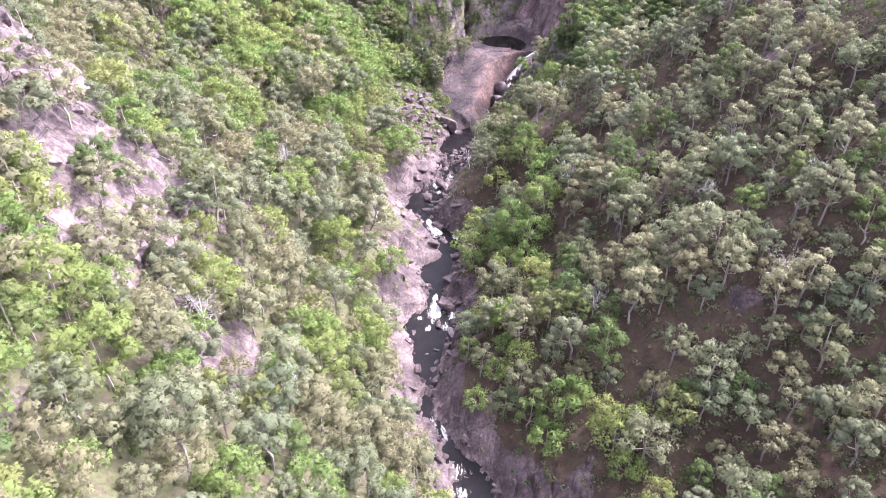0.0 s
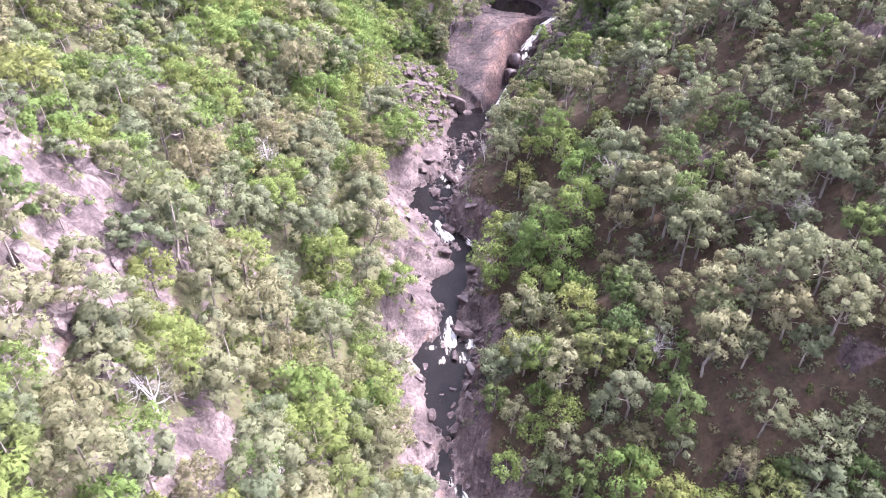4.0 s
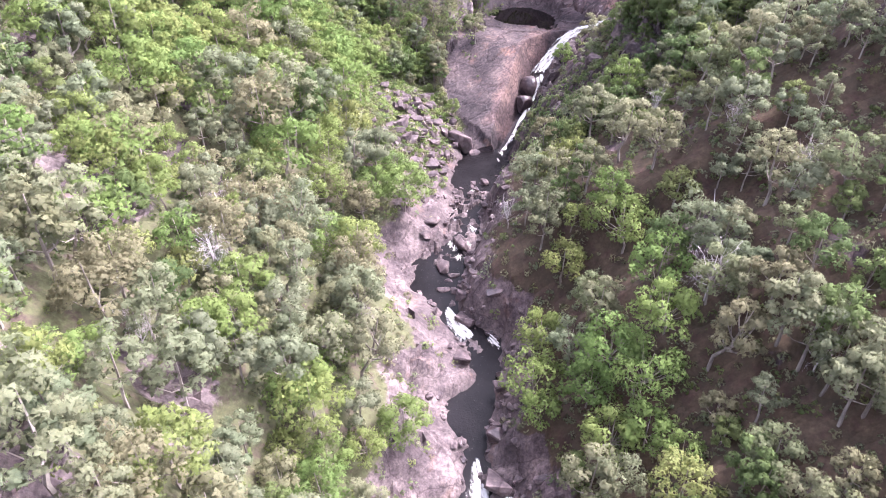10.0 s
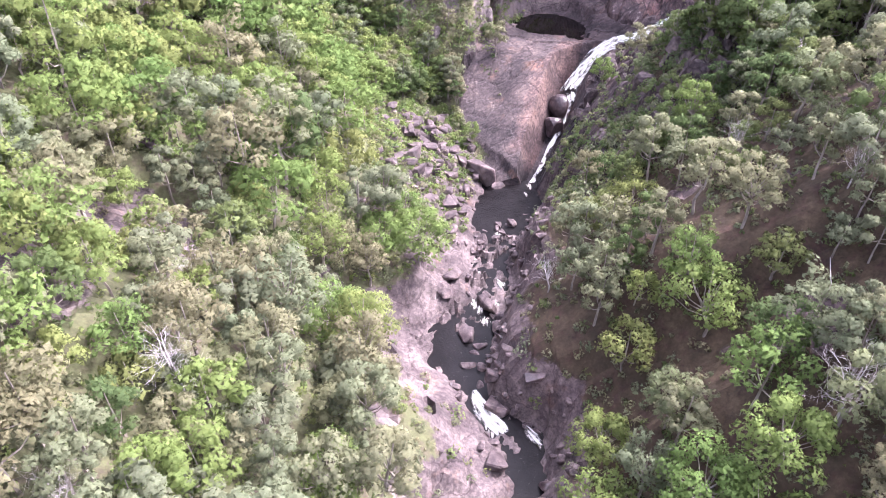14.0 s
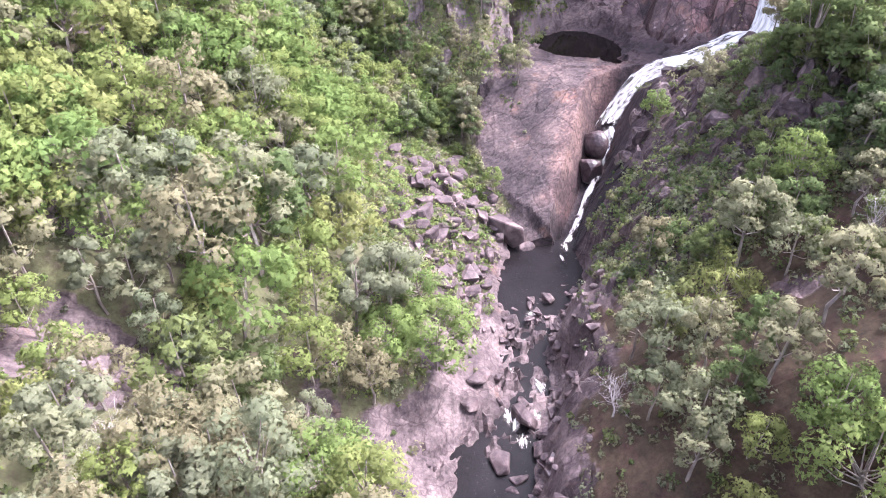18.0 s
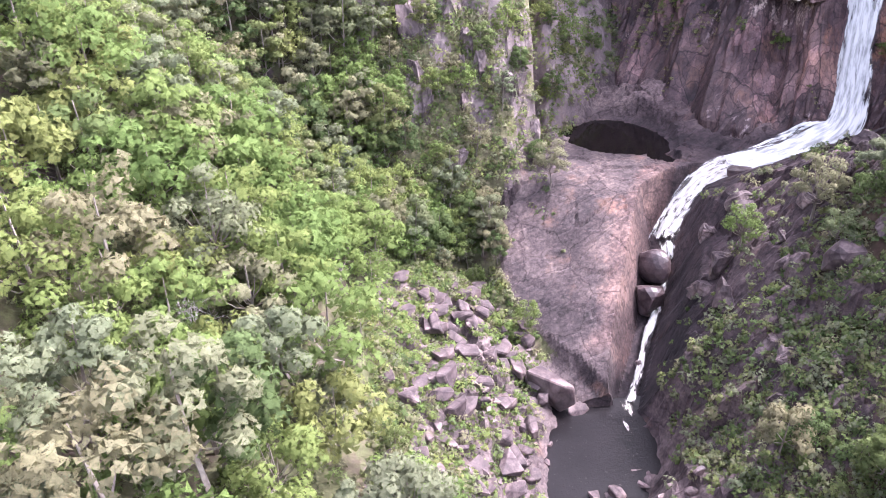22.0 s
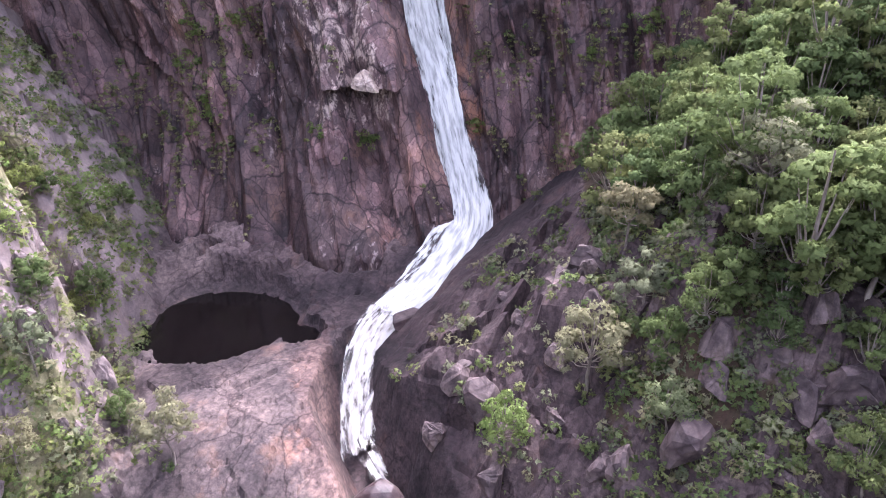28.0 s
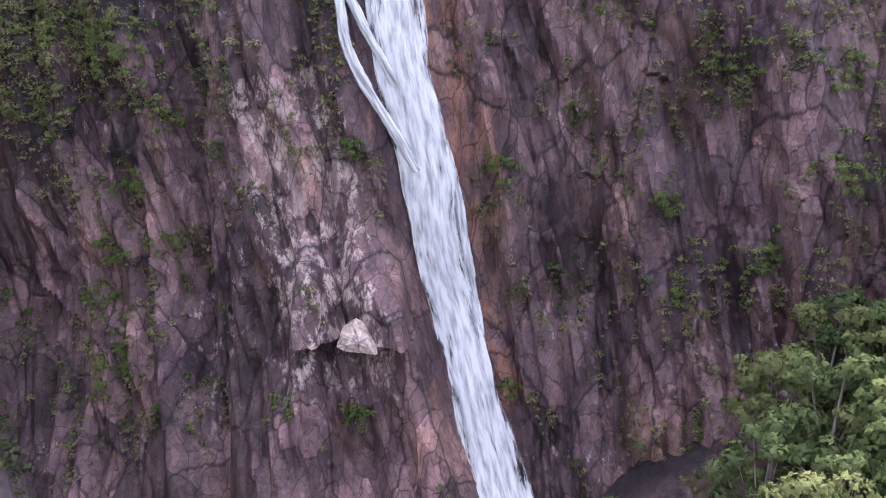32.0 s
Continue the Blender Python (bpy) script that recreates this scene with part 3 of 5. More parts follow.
    # black seeps run down from the ledges
    seep = color_ramp(nt, tex_noise(nt, 0.4, 4, 0.6, (1.0, 1.0, 0.06)), [(0.4, (0.42, 0.38, 0.42)), (0.5, (1, 1, 1))])
    c = mixed(nt, 0.75, c, seep, "MULTIPLY")
    # joints
    for size, width, dark in ((0.14, 0.022, 0.22), (0.42, 0.03, 0.35), (1.1, 0.045, 0.55)):
        line = color_ramp(nt, cells(size, "DISTANCE_TO_EDGE").outputs["Distance"], [(0.0, (dark, dark * 0.92, dark)), (width, (1, 1, 1))])
        c = mixed(nt, 1.0, c, line, "MULTIPLY")
    nt.links.new(mixed(nt, 1.0, c, (1.1, 1.04, 0.96), "MULTIPLY"), bsdf.inputs["Base Color"])
    bumped(nt, bsdf, tex_noise(nt, 1.0, 9, 0.7, (1.0, 1.0, 0.6)), 0.7, 0.4)
    return m


CLIFF = make_cliff()
PALE = make_rock("pale_granite", (0.22, 0.17, 0.14), (0.36, 0.29, 0.24), (0.46, 0.38, 0.33))
BOULDER = make_rock("pinkish_granite", (0.044, 0.032, 0.033), (0.084, 0.062, 0.061), (0.15, 0.115, 0.107))
BLEACHED = make_rock("bleached_granite", (0.08, 0.061, 0.06), (0.145, 0.115, 0.11), (0.225, 0.185, 0.172))
WET = make_rock("wet_dark_granite", (0.042, 0.03, 0.031), (0.066, 0.047, 0.047), (0.10, 0.072, 0.07), None, 0.35)
LEAF_GUM = make_leaf("gum_leaves", [(0.0, (0.124, 0.143, 0.087)), (0.25, (0.155, 0.161, 0.096)), (0.5, (0.17, 0.166, 0.1)), (0.75, (0.166, 0.155, 0.091)), (0.9, (0.158, 0.143, 0.086)), (1.0, (0.134, 0.155, 0.081))])
LEAF_LIME = make_leaf("bright_leaves", [(0.0, (0.11, 0.16, 0.05)), (0.4, (0.132, 0.173, 0.055)), (0.75, (0.15, 0.178, 0.059)), (1.0, (0.17, 0.18, 0.066))])
LEAF_DARK = make_leaf("dark_leaves", [(0.0, (0.075, 0.105, 0.042)), (0.5, (0.104, 0.134, 0.05)), (1.0, (0.138, 0.15, 0.06))])
LEAF_TUFT = make_leaf("ledge_grass", [(0.0, (0.17, 0.175, 0.08)), (0.4, (0.21, 0.205, 0.1)), (0.75, (0.235, 0.22, 0.115)), (1.0, (0.15, 0.18, 0.07))])
LEAF_GREY = make_leaf("grey_leaves", [(0.0, (0.128, 0.147, 0.088)), (0.5, (0.15, 0.158, 0.1)), (1.0, (0.14, 0.149, 0.092))])
BARK = make_bark("pale_bark", (0.09, 0.07, 0.06), (0.27, 0.23, 0.20))
DEADWOOD = make_bark("bleached_wood", (0.28, 0.24, 0.24), (0.55, 0.50, 0.48))
WATER = make_water("creek_water", (0.0062, 0.0052, 0.0055), 0.12, 0.6, 0.1, True)
POOLWATER = make_water("still_pool_water", (0.004, 0.003, 0.003), 0.04, 0.05, 0.3)
FALL = make_foam("falling_water", (3.2, 0.1, 1.0), -0.05, 1.0, (0.21, 0.212, 0.205), (0.47, 0.468, 0.45))
CASCADE = make_foam("cascading_water", (3.2, 0.16, 1.0), 0.24, 1.0, (0.15, 0.13, 0.112), (0.36, 0.345, 0.33))
FOAM = make_foam("foam", (1.2, 0.3, 1.0), 0.36, 1.3, (0.11, 0.09, 0.076), (0.27, 0.245, 0.225))


# ---- mesh helpers ----
def mesh_object(name, verts, faces, mat, parent=None, smooth=False, attrs=None, uvs=None, normals=None):
    me = bpy.data.meshes.new(name)
    verts, faces = np.asarray(verts, np.float32), np.asarray(faces, np.int32)
    k = faces.shape[1]
    me.vertices.add(len(verts))
    me.vertices.foreach_set("co", verts.ravel())
    me.loops.add(faces.size)
    me.loops.foreach_set("vertex_index", faces.ravel())
    me.polygons.add(len(faces))
    me.polygons.foreach_set("loop_start", np.arange(0, faces.size, k, dtype=np.int32))
    me.polygons.foreach_set("use_smooth", np.full(len(faces), smooth))
    for key, values in (attrs or {}).items():
        a = me.attributes.new(key, "FLOAT", "POINT")
        a.data.foreach_set("value", np.asarray(values, np.float32).ravel())
    if uvs is not None:
        layer = me.uv_layers.new(name="UVMap")
        layer.data.foreach_set("uv", np.asarray(uvs, np.float32)[faces.ravel()].ravel())
    me.materials.append(mat)
    me.update(calc_edges=True)
    if normals is not None:
        me.polygons.foreach_set("use_smooth", np.full(len(faces), True))
        me.normals_split_custom_set_from_vertices(np.asarray(normals, np.float32))
    ob = new(name, me)
    if parent:
        ob.parent = parent
    return ob


def grid_faces(nu, nv):
    a = (np.arange(nu - 1)[:, None] * nv + np.arange(nv - 1)[None]).ravel()
    return np.stack([a, a + nv, a + nv + 1, a + 1], 1)


def spaced(stops):
    """Coordinates with a spacing of its own for each stretch: (from, to, step)."""
    out = [np.arange(a, b, s) for a, b, s in stops]
    return np.concatenate(out + [np.array([stops[-1][1]])])


# ---- ground ----
GX = spaced([(-900, -300, 60), (-300, -120, 6), (-120, -70, 1.6), (-70, -14, 1.2), (-14, 4, 0.55), (4, 36, 0.4), (36, 75, 0.9), (75, 130, 2), (130, 300, 8), (300, 900, 60)])
GY = spaced([(-900, -200, 70), (-200, 20, 8), (20, 76, 1.6), (76, 212, 0.8), (212, 225, 0.5), (225, 266, 0.4), (266, 292, 0.5), (292, 328, 0.75), (328, 340, 1.6), (340, 900, 40)])
mx, my = np.meshgrid(GX, GY, indexing="ij")
gz, grock, gslab = land(mx, my)
ground = mesh_object("ground", np.stack([mx, my, gz], -1).reshape(-1, 3), grid_faces(len(GX), len(GY)), GROUND, smooth=False, attrs={"rock": grock, "slab": gslab, "umber_shade": bare_shaded_side(mx, my), "dry": dry_share(mx, my), "wet": wet_shade_share(mx, my), "sun_patch": sun_patch_share(mx, my)})
tagged(ground, "steep gorge slopes of red-brown soil, dry grass and pinkish granite", "ground", kind="structure")

# ---- cliff behind the fall ----


def cliff_frame(u):
    """Point of the cliff's line at mid height and the way into the rock."""
    seg = np.hypot(*np.diff(CLIFF_LINE, axis=0).T)
    s = np.r_[0, np.cumsum(seg)]
    def at(v):
        return np.stack([np.interp(v, s, CLIFF_LINE[:, 0]), np.interp(v, s, CLIFF_LINE[:, 1])], -1)
    p = sum(at(np.clip(u + o, 0, s[-1])) for o in (-4, -2, 0, 2, 4)) / 5
    t = at(np.clip(u + 7, 0, s[-1])) - at(np.clip(u - 7, 0, s[-1]))
    n = np.stack([-t[..., 1], t[..., 0]], -1)
    n = n / np.linalg.norm(n, axis=-1, keepdims=True) * 0.5 + np.array([0.79, 0.61]) * 0.5
    return p, n / np.linalg.norm(n, axis=-1, keepdims=True), s[-1]


def cliff_lean(z):
    return np.interp(z, [15, 29, 33, 36, 42, 55, 70, 85, 110], [-17, -14, -12.5, -10, -6.2, 0, 2.0, 4, 9])


FALL_Z = [30, 33.4, 38.3, 43, 49, 54, 61, 69, 77, 83.5, 92, 110]
FALL_U = [121.5, 121, 120.2, 118.5, 117.2, 116.1, 114.1, 113.1, 111.1, 110.2, 109.3, 106]


SHEAR = 0.24


def cliff_depth(u, z):
    """How far the face stands back from its line: tilted slabs between steep joints, ledges, and the worn channel of the fall."""
    su = u + SHEAR * z + 2.0 * fbm(u / 9, z / 14, 141)
    a = blocks(su / 8.0, z / 34 + 0.02 * u, 101, 0.3, 1.8)
    b = blocks(su / 3.0, z / 13 + 0.03 * u, 111, 0.32, 1.8)
    c = blocks(su / 1.2, z / 4.2, 121, 0.28, 1.6)
    e = blocks(su / 0.7 + 0.3 * z, z / 1.4, 126, 0.2, 1.0)
    busy = ramp(fbm(u / 11, z / 17, 151), -0.14, 0.12)
    rough = 5.0 * a + (1.7 + 1.4 * busy) * b + (0.3 + 0.9 * busy) * c + (0.08 + 0.2 * busy) * e
    ledge = ramp(fbm(u / 13, z / 2.6, 161, 3), 0.10, 0.22)
    rough = rough + 0.18 * ledge
    depth = cliff_lean(z) - rough * np.interp(z, [27, 34], [0.35, 1.0]) + 3.0 * fbm(u / 20, z / 26, 131, 3)
    # the overhang beside the fall
    roof = ramp(u, 100.0, 101.0) * ramp(u, 111.5, 110.0) * ramp(z, 41, 45)
    under = roof * (z < 52.8 + 0.5 * np.sin(u * 1.3))
    depth = depth - 0.4 * under - 3.4 * roof * (z > 53.2) * ramp(z, 64, 56)
    du = u - np.interp(z, FALL_Z, FALL_U)
    du = np.where(du < 0, -du - np.interp(z, [64, 70, 75, 90], [0, 2, 4.6, 6.2]), du - np.interp(z, [44, 52, 62, 76, 82], [0, 1.8, 2.6, 1.6, 0]))
    worn = ramp(du, 5.0, 2.0)
    return depth * (1 - worn) + worn * (cliff_lean(z) + 0.55 - 0.4 * c)


_, _, cliff_len = cliff_frame(np.array([0.0]))
cu = spaced([(0, 56, 1.2), (56, 172, 0.36), (172, cliff_len, 1.5)])
cv = np.linspace(0, 1, 236)
uu, vv = np.meshgrid(cu, cv, indexing="ij")
vv = 20 + (np.interp(uu, [0, 150, 168, cliff_len], [104, 104, 92, 70]) - 20) * vv
uu = np.clip(uu + SHEAR * (60 - vv), 0, cliff_len)
cp, cn, _ = cliff_frame(uu)
cxy = cp + cn * cliff_depth(uu, vv)[..., None]
# iron stains beside the fall, lime bloom on the dry face left of it
beside = uu - np.interp(vv, FALL_Z, FALL_U)
iron = np.maximum(ramp(beside, 1.0, 3.0) * ramp(beside, 13, 5), 0.8 * ramp(beside, -9, -4) * ramp(beside, -0.5, -2.5)) * ramp(vv, 38, 46)
bleach = ramp(beside, -24, -16) * ramp(beside, -3, -8) * ramp(vv, 40, 50) * ramp(vv, 88, 74)
cliff = mesh_object("wall_cliff", np.concatenate([cxy, vv[..., None]], -1).reshape(-1, 3), grid_faces(len(cu), len(cv)), CLIFF, attrs={"iron": iron, "bleach": bleach})
tagged(cliff, "sheer dark purple-grey granite cliff with rust stains and ledges", "cliff", kind="structure")


def on_cliff(u, z, out=0.0):
    p, n, _ = cliff_frame(np.array([u]))
    q = p[0] + n[0] * (float(cliff_depth(np.array([u]), np.array([z]))[0]) - out)
    return Vector((q[0], q[1], z)), Vector((-n[0][0], -n[0][1], 0))


# ---- water ----
wy = np.arange(30, 231, 1.0)
wx = np.interp(wy, CREEK_Y, CREEK_X)
across = np.linspace(-1, 1, 9)
ww = np.interp(wy, CREEK_Y, HALF_W) + 3.0
wv = np.stack([wx[:, None] + ww[:, None] * across, np.repeat(wy[:, None], 9, 1), np.repeat((np.interp(wy, CREEK_Y, CREEK_Z) + 0.05)[:, None], 9, 1)], -1)
creek = mesh_object("water_creek", wv.reshape(-1, 3), grid_faces(len(wy), 9), WATER, smooth=True)
tagged(creek, "murky grey-brown creek water between granite banks", "creek", kind="structure")
ang = np.linspace(0, 2 * np.pi, 48, endpoint=False)
pool_v = [(POOL[0], POOL[1], POOL[2])] + [(POOL[0] + 11.5 * math.cos(a), POOL[1] + 13 * math.sin(a), POOL[2]) for a in ang]
pool = mesh_object("water_upper_pool", pool_v, [(0, 1 + k, 1 + (k + 1) % 48) for k in range(48)], POOLWATER)
tagged(pool, "still black plunge pool in a hollow of pink granite", "pool", kind="structure")


# ---- trees ----
def tube(points, radii, sides=6):
    """A tapered limb through points."""
    verts, faces = [], []
    for k, p in enumerate(points):
        t = np.subtract(points[min(k + 1, len(points) - 1)], points[max(k - 1, 0)]).astype(float)
        t /= np.linalg.norm(t) + 1e-9
        a = np.cross(t, (0.3, 0.9, 0.1))
        a /= np.linalg.norm(a) + 1e-9
        b = np.cross(t, a)
        for s in range(sides):
            w = 2 * math.pi * s / sides
            verts.append(np.asarray(p) + radii[k] * (math.cos(w) * a + math.sin(w) * b))
    for k in range(len(points) - 1):
        for s in range(sides):
            i, j = k * sides + s, k * sides + (s + 1) % sides
            faces.append((i, j, j + sides, i + sides))
    return np.array(verts), np.array(faces)


def joined(parts):
    """Pieces as one: corners, faces and, where they have them, soft normals."""
    vs, fs, n = [], [], 0
    for v, f, *_ in parts:
        vs.append(v)
        fs.append(f + n)
        n += len(v)
    if len(parts[0]) > 2:
        return np.concatenate(vs), np.concatenate(fs), np.concatenate([p[2] for p in parts])
    return np.concatenate(vs), np.concatenate(fs)


def leaf_cloud(rng, centre, radii, count, size):
    """Small leaf sprays over an uneven clump, most of them on its outside and top."""
    d = rng.normal(size=(count, 3))
    d[:, 2] = np.abs(d[:, 2]) * 1.15 - 0.38
    d /= np.linalg.norm(d, axis=1, keepdims=True)
    r = rng.uniform(0.4, 1.08, (count, 1)) ** 0.6
    c = np.asarray(centre) + d * r * np.asarray(radii)
    n = d + rng.normal(size=(count, 3)) * 0.55 + np.array([0, 0, 0.4])
    n /= np.linalg.norm(n, axis=1, keepdims=True)
    a = np.cross(n, rng.normal(size=(count, 3)))
    a /= np.linalg.norm(a, axis=1, keepdims=True)
    b = np.cross(n, a)
    s = size * rng.uniform(0.6, 1.25, (count, 1))
    droop = n * s * 0.25
    v = np.stack([c - a * s, c + a * s * 0.6 - b * s * 0.85 - droop, c + a * s * 0.7 + b * s * 0.85 - droop], 1).reshape(-1, 3)
    soft = 0.8 * d + 0.08 * n + np.array([0, 0, 0.3])
    soft /= np.linalg.norm(soft, axis=1, keepdims=True)
    return v, np.arange(3 * count).reshape(-1, 3), np.repeat(soft, 3, 0)


def tree_shape(seed, height, spread, clumps, leaves, size, lift=0.5, bare=False, airy=0.0, limbs=99, sides=4):
    """Trunk with limbs, and a domed crown of billowing leafy clumps at their ends."""
    rng = np.random.default_rng(seed)
    wood, crown = [], []
    lean = rng.normal(0, 0.06, 2) * height
    fork = height * lift
    bend = rng.normal(0, 0.03, 2) * height
    trunk = [(0, 0, -0.8), (bend[0] * 0.5, bend[1] * 0.5, fork * 0.5), (lean[0] * 0.6, lean[1] * 0.6, fork), (lean[0], lean[1], height * 0.86)]
    r0 = (0.014 if bare else 0.017) * height
    wood.append(tube(trunk, [r0 * 1.2, r0, r0 * 0.75, r0 * 0.25], 6 if sides > 3 else 4))
    for k in range(clumps):
        w = 2.4 * k + rng.uniform(-0.5, 0.5)
        level = (k + 0.5) / clumps
        if bare:
            reach = spread * (1.0 - 0.62 * level) * rng.uniform(0.55, 1.05)
            z = fork + (height - fork) * (0.12 + 0.83 * level) + rng.normal(0, 0.03) * height
        else:
            dome = 1.15 * level ** 1.25 - 0.22
            reach = spread * math.sqrt(max(1 - min(dome, 0.97) ** 2, 0)) * rng.uniform(0.72 - 0.25 * airy, 0.98)
            z = fork + (height - fork) * (0.3 + 0.56 * dome) + rng.normal(0, 0.015 + 0.03 * airy) * height
        tip = np.array([lean[0] * 0.8 + reach * math.cos(w), lean[1] * 0.8 + reach * math.sin(w), z])
        root = np.array([lean[0] * (0.5 + 0.5 * level), lean[1] * (0.5 + 0.5 * level), fork * (0.82 + 0.5 * level)])
        root[2] = min(root[2], z - 0.3)
        mid = (root + tip) / 2 + np.array([0, 0, -0.05 * height])
        if k < limbs:
            wood.append(tube([root, mid, tip], [r0 * 0.5, r0 * 0.32, r0 * 0.1], sides))
        if bare:
            for q in range(6):
                s = mid + (tip - mid) * rng.uniform(0.2, 1.0)
                e = s + rng.normal(0, 0.14, 3) * height + np.array([0, 0, 0.09 * height])
                m2 = (s + e) / 2 + rng.normal(0, 0.02, 3) * height
                wood.append(tube([s, m2, e], [r0 * 0.15, r0 * 0.1, r0 * 0.04], 3))
                for _ in range(6):
                    g = e + rng.normal(0, 0.06, 3) * height
                    wood.append(tube([m2 + (e - m2) * rng.uniform(0, 1), g], [r0 * 0.06, r0 * 0.03], 3))
        else:
            cr = spread * rng.uniform(0.33, 0.47) * (1 - 0.22 * airy)
            crown.append(leaf_cloud(rng, tip, (cr, cr, cr * 0.66), int(leaves / clumps), size))
            off = rng.normal(0, 0.2, 3) * spread * np.array([1, 1, 0.6])
            crown.append(leaf_cloud(rng, tip + off, (cr * 0.6, cr * 0.6, cr * 0.42), int(leaves / clumps * 0.3), size))
    return joined(wood), (joined(crown) if crown else None)


KINDS = {
    "gum": dict(height=10.5, spread=3.5, clumps=13, lift=0.38, airy=0.6, mat=LEAF_GUM, label="tall gum tree with airy olive-green foliage on the gorge slope"),
    "lime": dict(height=9.0, spread=3.8, clumps=15, lift=0.3, airy=0.0, mat=LEAF_LIME, label="leafy tree with a bright yellow-green crown on the slope"),
    "dark": dict(height=9.5, spread=3.0, clumps=14, lift=0.22, airy=0.15, mat=LEAF_DARK, label="dense dark green rainforest tree below the wall, dark in place of shade on the spur"),
    "grey": dict(height=9.0, spread=3.2, clumps=11, lift=0.42, airy=0.9, mat=LEAF_GREY, label="thin grey-green gum tree with a pale trunk"),
}
NAMES = {"gum": "gum_tree", "lime": "leafy_tree", "dark": "rainforest_tree", "grey": "grey_gum_tree"}
CATS = {"gum": "tree", "lime": "tree", "dark": "tree", "grey": "tree"}
NEAR, FAR = {}, {}
for n, (kind, k) in enumerate(KINDS.items()):
    NEAR[kind] = [tree_shape(100 * n + v, k["height"] * (0.9 + 0.12 * v), k["spread"] * (1 + 0.1 * (v % 3 - 1)), k["clumps"] + v % 3, 1550, 0.25, k["lift"], airy=k["airy"]) for v in range(4)]
    FAR[kind] = [tree_shape(100 * n + 50 + v, k["height"] * (0.9 + 0.1 * v), k["spread"] * (1 + 0.12 * (v % 3 - 1)), k["clumps"] - 1 + v % 3, 900, 0.31, k["lift"], airy=k["airy"], limbs=4, sides=3) for v in range(5)]

plan = np.random.default_rng(7)


def tree_places():
    out = []
    step = 4.9
    for i in np.arange(-135, 115, step):
        for j in np.arange(30, 318, step):
            out.append((i + plan.uniform(-1.7, 1.7), j + plan.uniform(-1.7, 1.7), plan.random(), plan.random()))
    # closer growth below the north wall and on the back of the spur
    for x0, x1, y0, y1, gap in ((-62, 27, 252, 304, 2.7), (36, 86, 206, 250, 3.0)):
        for i in np.arange(x0, x1, gap):
            for j in np.arange(y0, y1, gap):
                out.append((i + plan.uniform(-1.3, 1.3), j + plan.uniform(-1.3, 1.3), plan.random(), plan.random()))
    return np.array(out)


# the wooded stretch of the gorge
LEFT_END_Y, LEFT_END_X = [40, 60, 100, 140, 180, 200, 220, 240, 260, 280, 300], [-70, -79, -92, -103, -116, -112, -101, -81, -75, -50, -10]
RIGHT_END_Y, RIGHT_END_X = [40, 60, 100, 140, 160, 180, 220, 240, 280], [72, 79, 88, 106, 102, 93, 92, 80, 60]
spots = tree_places()
sz, srock, sslab = land(spots[:, 0], spots[:, 1])
scx, shw = np.interp(spots[:, 1], CREEK_Y, CREEK_X), np.interp(spots[:, 1], CREEK_Y, HALF_W)
sdc, _ = near_line(spots[:, 0], spots[:, 1], CHUTE)
grove = fbm(spots[:, 0] / 22, spots[:, 1] / 22, 91, 3)
kindn = fbm(spots[:, 0] / 13, spots[:, 1] / 13, 95, 3)
# tall single trees: kind, x, y, scale; mostly dark on the spur for its shade
TALL = [("lime", 10.9, 157.3, 1.0), ("lime", 18, 146, 1.15), ("lime", 24.7, 145, 1.15), ("lime", 20.5, 140.5, 1.05), ("lime", 24.2, 165.4, 1.1), ("lime", 22.8, 170, 0.95), ("lime", 21.5, 193, 0.85), ("gum", 29.7, 174, 1.0), ("lime", 33, 202, 0.85), ("lime", 14.6, 142, 1.0), ("gum", 13.5, 150, 0.95), ("lime", 16.5, 134, 1.05), ("gum", 29, 139, 1.1), ("lime", 11, 122, 1.0), ("lime", 15, 116, 0.95), ("gum", 31, 224.5, 0.5), ("gum", -31, 224, 1.25), ("lime", -43.5, 214, 1.2), ("gum", -34.9, 229, 1.2), ("lime", -27, 206, 1.15), ("grey", -21, 199, 1.1), ("lime", -20, 173, 1.15), ("dark", 44.2, 229.8, 0.95), ("dark", 48.8, 233.4, 1.0), ("dark", 47, 236.6, 0.95), ("dark", 55, 244.6, 1.05), ("dark", 51, 240.8, 1.05), ("dark", 62, 245.8, 1.15), ("dark", 58, 242, 1.2), ("dark", 53.8, 225.4, 1.1), ("gum", 43, 235.5, 0.75), ("dark", 66, 244, 1.15), ("dark", 70.5, 243, 1.2), ("gum", 33.2, 232.6, 0.85), ("lime", 28.2, 237.4, 0.62), ("grey", 38.4, 231, 0.8)]
chosen = [(k, x, y, ground_z(x, y) - 0.15, f, plan.uniform(0, 6.283), plan.random()) for k, x, y, f in TALL]
